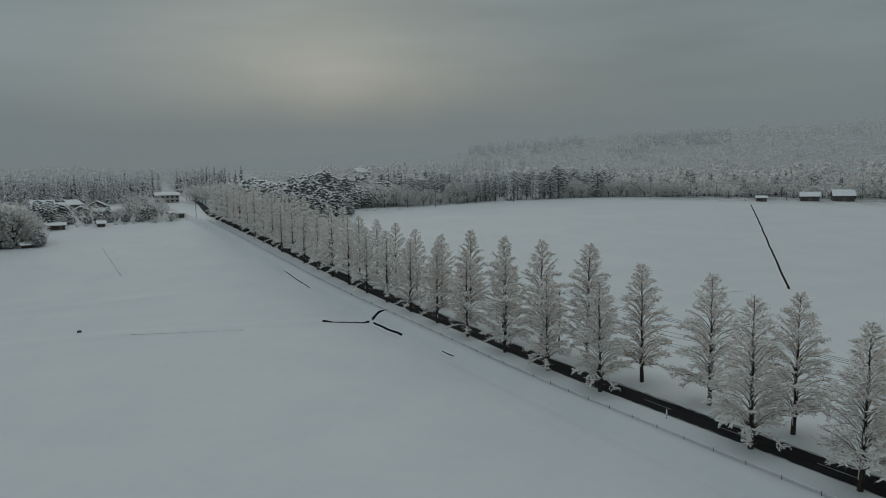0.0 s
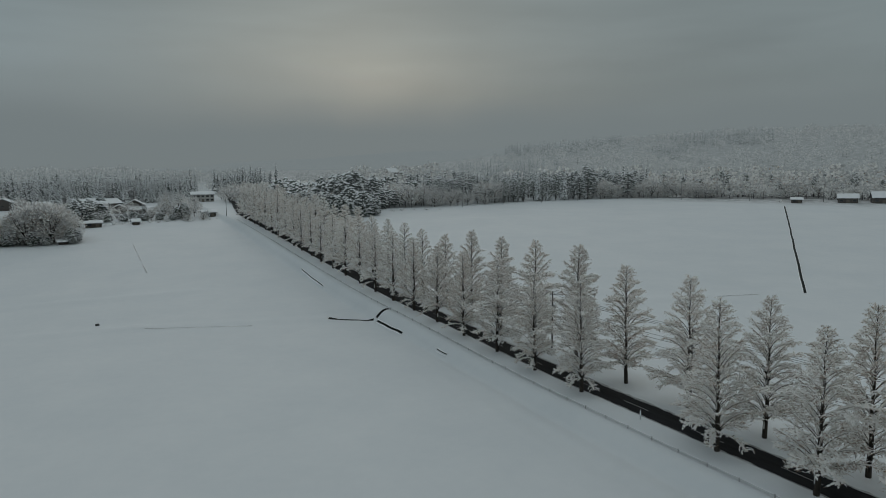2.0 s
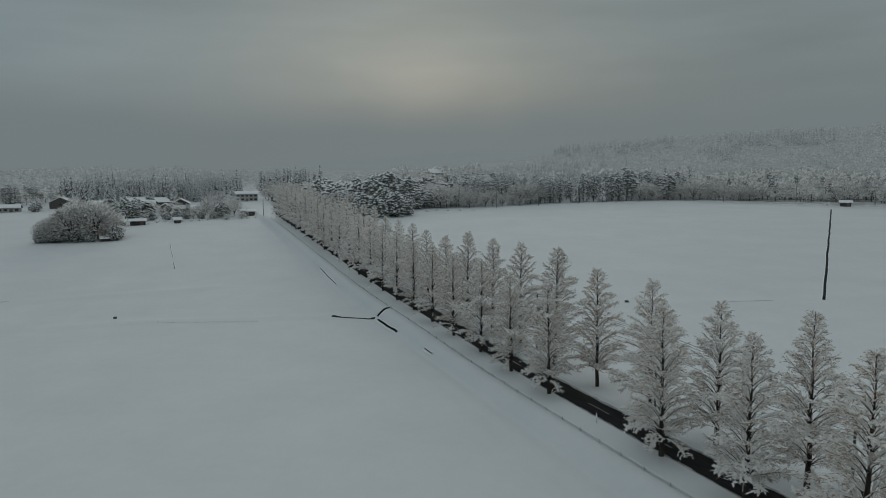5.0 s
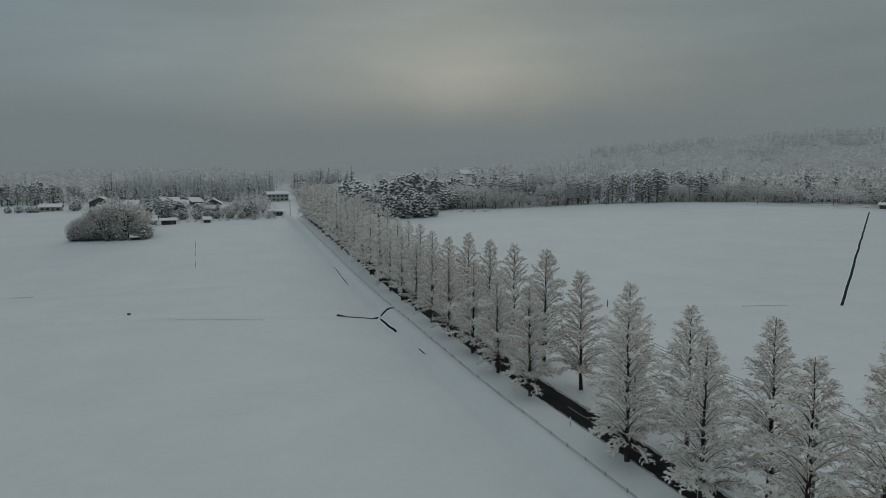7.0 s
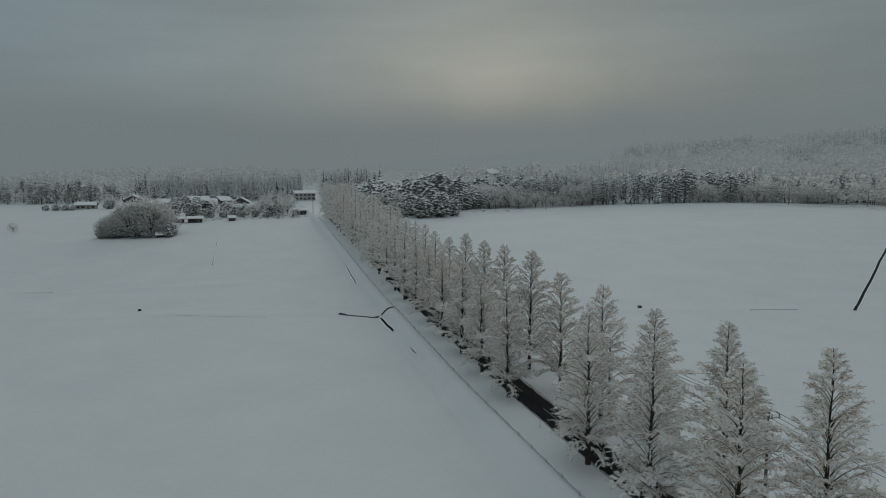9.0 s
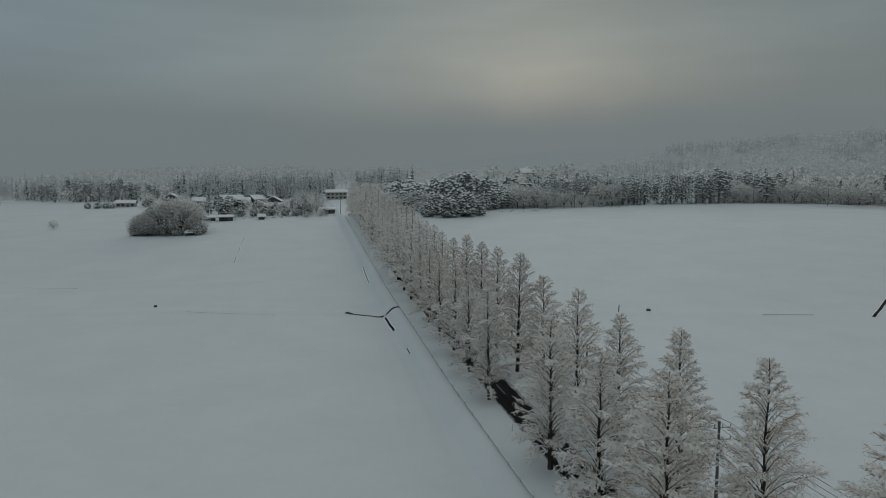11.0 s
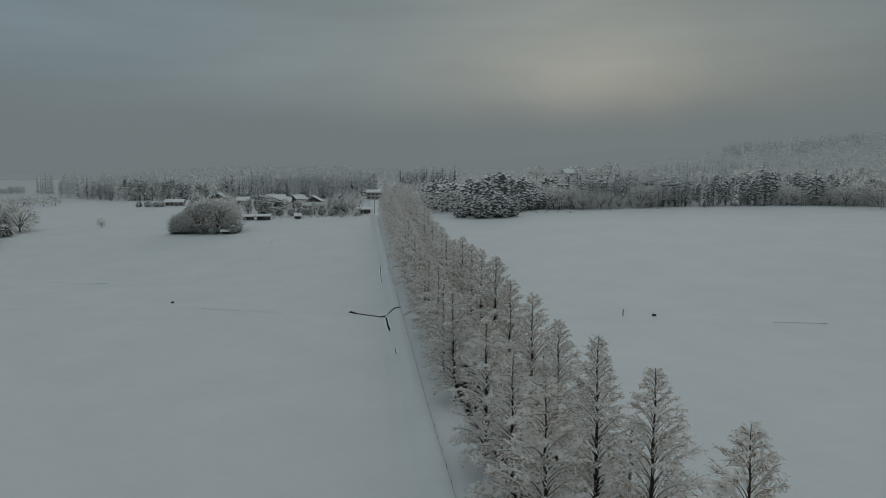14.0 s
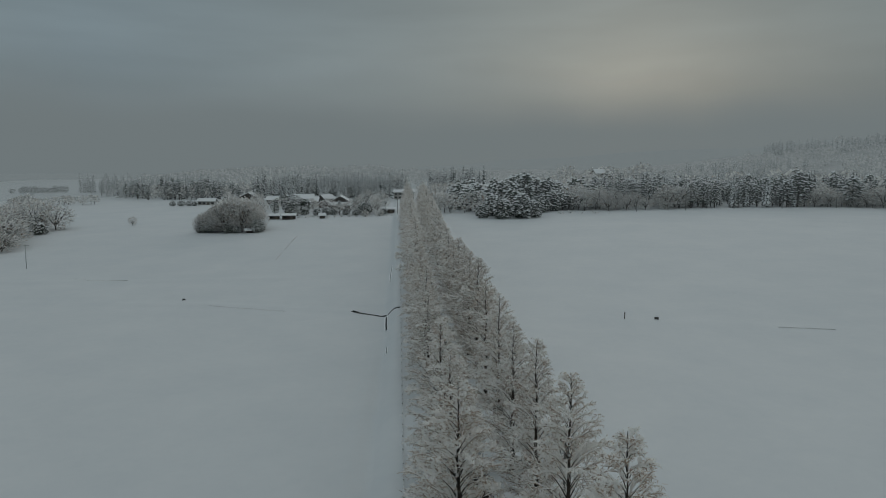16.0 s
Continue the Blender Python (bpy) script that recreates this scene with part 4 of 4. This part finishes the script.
for x, y, s in ((-74, 316, 0.62), (-70, 330, 0.7), (-52, 306, 0.34), (-47, 304, 0.3), (-57, 304, 0.3), (-29, 304, 0.55), (-65, 306, 0.35), (-133, 396, 0.45), (-158, 392, 0.28), (-164, 393, 0.3), (-170, 394, 0.28), (-154, 391, 0.25), (-40, 302, 0.3), (-18, 300, 0.28), (-34, 298, 0.26)):
    plant(LEAF_KINDS, "evergreen_bush", x, y, s * 1.25, "clipped evergreen garden bush under snow", "bush", "garden bushes", 1.3, 1.2 * s * 2)
for x, y, s in ((-84, 385, 0.7), (-104, 410, 0.6), (-54, 420, 0.8), (-14, 440, 0.9), (-6, 446, 1.0)):
    plant(CEDAR_KINDS, "cedar_tree", x, y, s, "single dark cedar with snow among the houses", group="village cedars")
for k in range(14):
    plant(SHRUB_KINDS, "snowy_shrub", -66 + k * 4.1, 291 + wood_rng.uniform(-1, 1), wood_rng.uniform(0.7, 1.2), "low shrub buried in snow beside the field", "shrub", "shrubs along the village field", 1.3, 0.7)


# ---------------------------------------------------------------- guard rail, ditches, poles
def make_guard_rail():
    """Low posts with a snow-topped rail along the western shoulder, in bays."""
    x, bay = -8.5, 4.0
    rail, snow, post = Shape(), Shape(), Shape()
    rail.tube([(0, -bay / 2, 0.34), (0, bay / 2, 0.34)], [0.045, 0.045], 6)
    rail.tube([(0, -bay / 2, 0.16), (0, bay / 2, 0.16)], [0.035, 0.035], 6)
    rng = random.Random(9)
    pts = [(rng.uniform(-0.02, 0.02), -bay / 2 + bay * i / 8, 0.40) for i in range(9)]
    snow.tube(pts, [rng.uniform(0.02, 0.055) for _ in pts], 5, flat=0.8)
    post.tube([(0, 0, -0.4), (0, 0, 0.38)], [0.05, 0.05], 6)
    post.tube([(0, 0, 0.38), (0, 0, 0.46), (0, 0, 0.5)], [0.07, 0.06, 0.02], 6)
    meshes = [("rail", rail.mesh("rail", [STEEL])), ("snow_cap", snow.mesh("snow_cap", [ROOF_SNOW])), ("post", post.mesh("post", [CONCRETE]))]
    for k in range(-14, 66):
        y = k * bay
        z0, z1 = at(x, y - bay / 2), at(x, y + bay / 2)
        m = pose(x, y, (z0 + z1) / 2, math.degrees(math.atan2(z1 - z0, bay)))
        ob = thing("guard_rail", m, "low weathered guard rail thinly capped with snow along the road", "guard rail", "guard rail bays")
        for n, me in meshes:
            o = part(n, me, [], ob)
            if n == "post":
                o.location = (0, -bay / 2 + 0.05, 0)


make_guard_rail()


def ditch(name, line, width, label, lip=0.10, cap=0.0):
    """An open ditch: dark water between two low concrete lips that stand a little out of the snow."""
    ob = thing(name, Matrix.Identity(4), label, "ditch")
    wat, lips, snow = Shape(), Shape(), Shape()
    P = []
    for (x0, y0), (x1, y1) in zip(line[:-1], line[1:]):
        n = max(1, int(math.hypot(x1 - x0, y1 - y0) / 1.2))
        P += [Vector((x0 + (x1 - x0) * i / n, y0 + (y1 - y0) * i / n, 0)) for i in range(n)]
    P.append(Vector((*line[-1], 0)))
    sides = []
    for i, p in enumerate(P):
        d = (P[min(i + 1, len(P) - 1)] - P[max(i - 1, 0)]).normalized()
        sides.append(Vector((-d.y, d.x, 0)))

    def on(p, dz):
        return Vector((p.x, p.y, at(p.x, p.y) + dz))

    for i, (p, n) in enumerate(zip(P, sides)):
        wat.v += [tuple(on(p - n * width / 2, 0.08)), tuple(on(p, 0.08)), tuple(on(p + n * width / 2, 0.08))]
        if i:
            wat.f += [(3 * i - 3, 3 * i - 2, 3 * i + 1, 3 * i), (3 * i - 2, 3 * i - 1, 3 * i + 2, 3 * i + 1)]
            wat.m += [0, 0]
    part("water", wat, WATER, ob, "dark open water")
    for q in (-1, 1):
        rng = random.Random(int(width * 100) + q)
        if width > 0.45:
            lips.tube([on(p + n * q * (width / 2 + 0.04), 0.03) for p, n in zip(P, sides)], [0.07] * len(P), 4)
        snow.tube([on(p + n * q * (width / 2 + 0.16), -0.02) for p, n in zip(P, sides)], [rng.uniform(0.12, 0.19) + cap for _ in P], 6, flat=0.6)
    if width > 0.45:
        part("lip", lips, CONCRETE, ob, "damp concrete edge")
    part("snow_edge", snow, ROOF_SNOW, ob, "rounded snow along the ditch", smooth=True)
    return ob


def wavy(a, b, n, amp, seed):
    rng = random.Random(seed)
    return [(a[0] + (b[0] - a[0]) * i / n + rng.uniform(-amp, amp) * (0 < i < n), a[1] + (b[1] - a[1]) * i / n + rng.uniform(-amp, amp) * (0 < i < n)) for i in range(n + 1)]


ditch("field_ditch", wavy((-8.6, 62.7), (-11.5, 63.1), 4, 0.03, 1), 1.1, "short open ditch of dark water below the road bank")
ditch("field_ditch", wavy((-12.0, 63.5), (-20.0, 69.2), 6, 0.10, 2), 0.62, "narrow open ditch cut through the snowy field", 0.10, -0.07)
ditch("field_ditch", wavy((-11.9, 61.6), (-11.7, 48.2), 6, 0.06, 3), 0.34, "narrow open ditch along the foot of the bank")
ditch("field_ditch", wavy((-11.3, 33), (-11.3, 29), 3, 0.05, 8), 0.1, "short dark gap at the foot of the bank")
ditch("field_ditch", wavy((-19.0, 68.6), (-20.5, 69.6), 2, 0.02, 9), 0.9, "dark open end of a narrow field ditch")
ditch("stream", wavy((97.4, 37.0), (280, 178), 22, 0.12, 4), 0.55, "dark meandering stream across the snowy field")
ditch("field_ditch", wavy((74.5, 45.0), (85.5, 41.8), 5, 0.1, 5), 0.13, "thin dark gap of a ditch in the snow")
ditch("field_ditch", wavy((-58, 79.4), (-37, 71.5), 6, 0.1, 6), 0.12, "thin dark line of a ditch in the snow")
ditch("field_ditch", wavy((-107, 120.4), (-94, 118.8), 5, 0.12, 7), 0.2, "thin dark gap of a ditch in the snow")

for a, b in (((-55.6, 214), (-55.2, 196)), ((-55.0, 188), (-54.6, 176)), ((-54.4, 166), (-54.0, 152)), ((-11.6, 104), (-11.2, 128)), ((-108.5, 124), (-113, 124.8))):
    ditch("field_ditch", wavy(a, b, 4, 0.08, int(b[1])), 0.14, "thin broken dark line of a ditch in the snow")


def sluice(name, x, y, turn, label, s=1.0):
    """A small concrete gate box that pokes out of the snow."""
    ob = thing(name, pose(x, y, at(x, y), 0, 0, turn) @ Matrix.Scale(s, 4), label, "sluice")
    b = Shape()
    b.box((0, 0.5, 0.25), (1.5, 0.16, 1.0))
    b.box((-0.7, 0, 0.2), (0.14, 1.0, 0.8))
    b.box((0.7, 0, 0.2), (0.14, 1.0, 0.8))
    part("wall", b, CONCRETE, ob)
    c = Shape()
    c.tube([(-0.85, 0.5, 0.82), (-0.3, 0.5, 0.88), (0.3, 0.5, 0.87), (0.85, 0.5, 0.82)], [0.1, 0.17, 0.18, 0.1], 6, flat=0.7)
    part("snow_cap", c, ROOF_SNOW, ob, "cap of snow", smooth=True)
    w = Shape()
    w.box((0, 0, 0.08), (1.26, 0.9, 0.1))
    part("water", w, WATER, ob, "dark water")


sluice("sluice_box", -67, 88, 10, "small dark sluice box showing through the snow", 0.5)
sluice("sluice_box", 51, 55.0, -15, "small concrete sluice showing through the snow", 0.6)


def field_post(x, y, h, label):
    ob = thing("field_post", pose(x, y, at(x, y) - 0.2, 2, 1, 0), label, "post")
    s = Shape()
    s.tube([(0, 0, 0), (0, 0, h)], [0.13, 0.11], 6)
    part("post", s, WOOD_WALL, ob)
    c = Shape()
    c.tube([(0, 0, h - 0.02), (0, 0, h + 0.15), (0, 0, h + 0.22)], [0.14, 0.12, 0.02], 6)
    part("snow_cap", c, ROOF_SNOW, ob, "cap of snow")


field_post(43.7, 56.0, 1.9, "dark post standing in the snowy field")


def utility_pole(x, y, h, label, turn=0, arms=2, mat=None):
    ob = thing("utility_pole", pose(x, y, at(x, y) - 0.2, 0, 0, turn), label, "utility pole", "poles along the road")
    s = Shape()
    s.tube([(0, 0, -0.3), (0, 0, h)], [0.17, 0.11], 8)
    part("pole", s, mat or CONCRETE, ob)
    for i in range(arms):
        a = Shape()
        z = h - 0.6 - 1.1 * i
        a.box((0.35, 0, z), (1.9 - 0.3 * i, 0.09, 0.09))
        arm = part("crossarm", a, STEEL, ob)
        for q in (-0.45, 0.35, 1.15):
            n = Shape()
            n.tube([(q, 0, z + 0.05), (q, 0, z + 0.28)], [0.05, 0.035], 6)
            part("insulator", n, CONCRETE, arm)
    if arms > 1:
        b = Shape()
        b.tube([(0.35, 0, h - 3.4), (0.35, 0, h - 2.5)], [0.2, 0.2], 8)
        part("transformer", b, STEEL, ob, "grey transformer can")
        c = Shape()
        c.tube([(0.35, 0, h - 2.5), (0.35, 0, h - 2.32)], [0.24, 0.1], 8)
        part("snow_cap", c, ROOF_SNOW, ob, "cap of snow")
    return ob


def wires(name, ends, offsets, label, sag=0.5, r=0.022):
    """Wires between poles that hang a little."""
    ob = thing(name, Matrix.Identity(4), label, "cable")
    for (ax, ay, az), (bx, by, bz) in zip(ends[:-1], ends[1:]):
        for ox, oz in offsets:
            s = Shape()
            pts = [(ax + ox + (bx - ax) * t / 10, ay + (by - ay) * t / 10, az + oz + (bz - az) * t / 10 - sag * 4 * (t / 10) * (1 - t / 10)) for t in range(11)]
            s.tube(pts, [r] * 11, 3)
            part("wire", s, CABLE, ob)


def marker_pole(x, y, h, label):
    ob = thing("marker_pole", pose(x, y, at(x, y) - 0.2, 1.5, -1, 0), label, "pole", "roadside snow markers")
    s = Shape()
    s.tube([(0, 0, 0), (0, 0, h)], [0.05, 0.04], 6)
    part("pole", s, STEEL, ob)
    c = Shape()
    c.tube([(0, 0, 0.5), (0.03, 0, 0.9), (0, 0, h), (0, 0, h + 0.25)], [0.10, 0.09, 0.07, 0.02], 6)
    part("snow_crust", c, ROOF_SNOW, ob, "crust of snow", smooth=True)


marker_pole(-5.0, -12.3, 1.3, "thin roadside marker crusted with snow")

POLE_X = 5.6
pole_tops = []
for y in (-68, -38.6, -10.5, 21, 54, 88, 122, 156, 190, 224, 258):
    h = 10.3
    utility_pole(POLE_X, y, h, "grey concrete utility pole with snowy crossarms beside the avenue")
    pole_tops.append((POLE_X, y, at(POLE_X, y) + h - 0.2))
wires("power_wires", pole_tops, [(-0.45, -0.25), (0.35, -0.25), (1.15, -0.25), (0.1, -2.0), (0.15, -2.6), (0.15, -3.6), (0.2, -4.0)], "dark overhead wires strung between roadside poles")
utility_pole(-140.2, 148.4, 9.0, "thin grey utility pole standing in the western field", 0, 1, STEEL)
utility_pole(-9.6, 282, 8.5, "utility pole where the road enters the village", 0, 1)
far_tops = []
for k in range(9):
    x, y = 128 + k * 29, 282 - (k - 3.2) * abs(k - 3.2) * 3.9 * (k > 3.2)
    if k >= 4:
        x, y = 244 + (k - 4) * 26, 276 - (k - 4) * 31
    utility_pole(x, y, 11.0, "thin utility pole beside the far road", -50, 1)
    far_tops.append((x, y, at(x, y) + 10.6))
wires("far_wires", far_tops, [(0, -0.3), (0.6, -0.3), (0.2, -2.2)], "overhead wires along the far road", 0.6, 0.03)


# ---------------------------------------------------------------- mist over the distance, painted as glowing sheets
def make_haze_sheet(name, radius, low, high, dens, label, seed):
    s = Shape()
    n, rows = 60, 10
    for j in range(rows + 1):
        for i in range(n + 1):
            a = radians(-75 + 165 * i / n)
            s.v.append((radius * math.sin(a), -60 + radius * math.cos(a), low + (high - low) * j / rows))
    for j in range(rows):
        for i in range(n):
            s.f.append((j * (n + 1) + i, j * (n + 1) + i + 1, (j + 1) * (n + 1) + i + 1, (j + 1) * (n + 1) + i))
            s.m.append(0)
    m = bpy.data.materials.new(name)
    m.use_nodes = True
    nt = m.node_tree
    nt.nodes.clear()
    L = nt.links.new
    out = nt.nodes.new("ShaderNodeOutputMaterial")
    mix = nt.nodes.new("ShaderNodeMixShader")
    tr = nt.nodes.new("ShaderNodeBsdfTransparent")
    # Haze painted in: the sheet glows sky grey over whatever stands behind.
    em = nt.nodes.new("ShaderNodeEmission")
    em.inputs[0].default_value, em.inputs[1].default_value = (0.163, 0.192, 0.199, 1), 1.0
    g = nt.nodes.new("ShaderNodeNewGeometry")
    sep = nt.nodes.new("ShaderNodeSeparateXYZ")
    L(g.outputs["Position"], sep.inputs[0])
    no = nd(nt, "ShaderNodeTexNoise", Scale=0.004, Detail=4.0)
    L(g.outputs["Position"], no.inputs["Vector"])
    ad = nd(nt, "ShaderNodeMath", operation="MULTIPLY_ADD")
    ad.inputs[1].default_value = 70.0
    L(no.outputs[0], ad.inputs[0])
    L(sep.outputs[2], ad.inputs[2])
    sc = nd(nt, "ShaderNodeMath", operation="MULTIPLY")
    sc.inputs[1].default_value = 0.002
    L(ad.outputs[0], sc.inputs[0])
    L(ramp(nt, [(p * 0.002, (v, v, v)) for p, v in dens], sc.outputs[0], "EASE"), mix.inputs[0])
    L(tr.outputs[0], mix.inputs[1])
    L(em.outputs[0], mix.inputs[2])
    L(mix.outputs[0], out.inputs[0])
    ob = part(name, s, m)
    ob.visible_shadow = False
    return tagged(ob, label, "mist", kind="structure")


make_haze_sheet("backdrop", 1250, -40, 330, [(20, 0.78), (110, 0.90), (145, 0.88), (225, 0.0)], "glowing grey sheet painted as low cloud and mist over the far hills", 1)
make_haze_sheet("backdrop", 640, -20, 270, [(20, 0.42), (90, 0.58), (125, 0.56), (185, 0.0)], "thin glowing sheet painted as grey mist before the hills", 2)
# Nearest sheet, added to lighten the dark woods with painted haze.
make_haze_sheet("backdrop", 305, -10, 90, [(46, 0.0), (60, 0.09), (90, 0.12), (122, 0.0)], "thin glowing sheet painted as faint grey haze before the woods", 3)
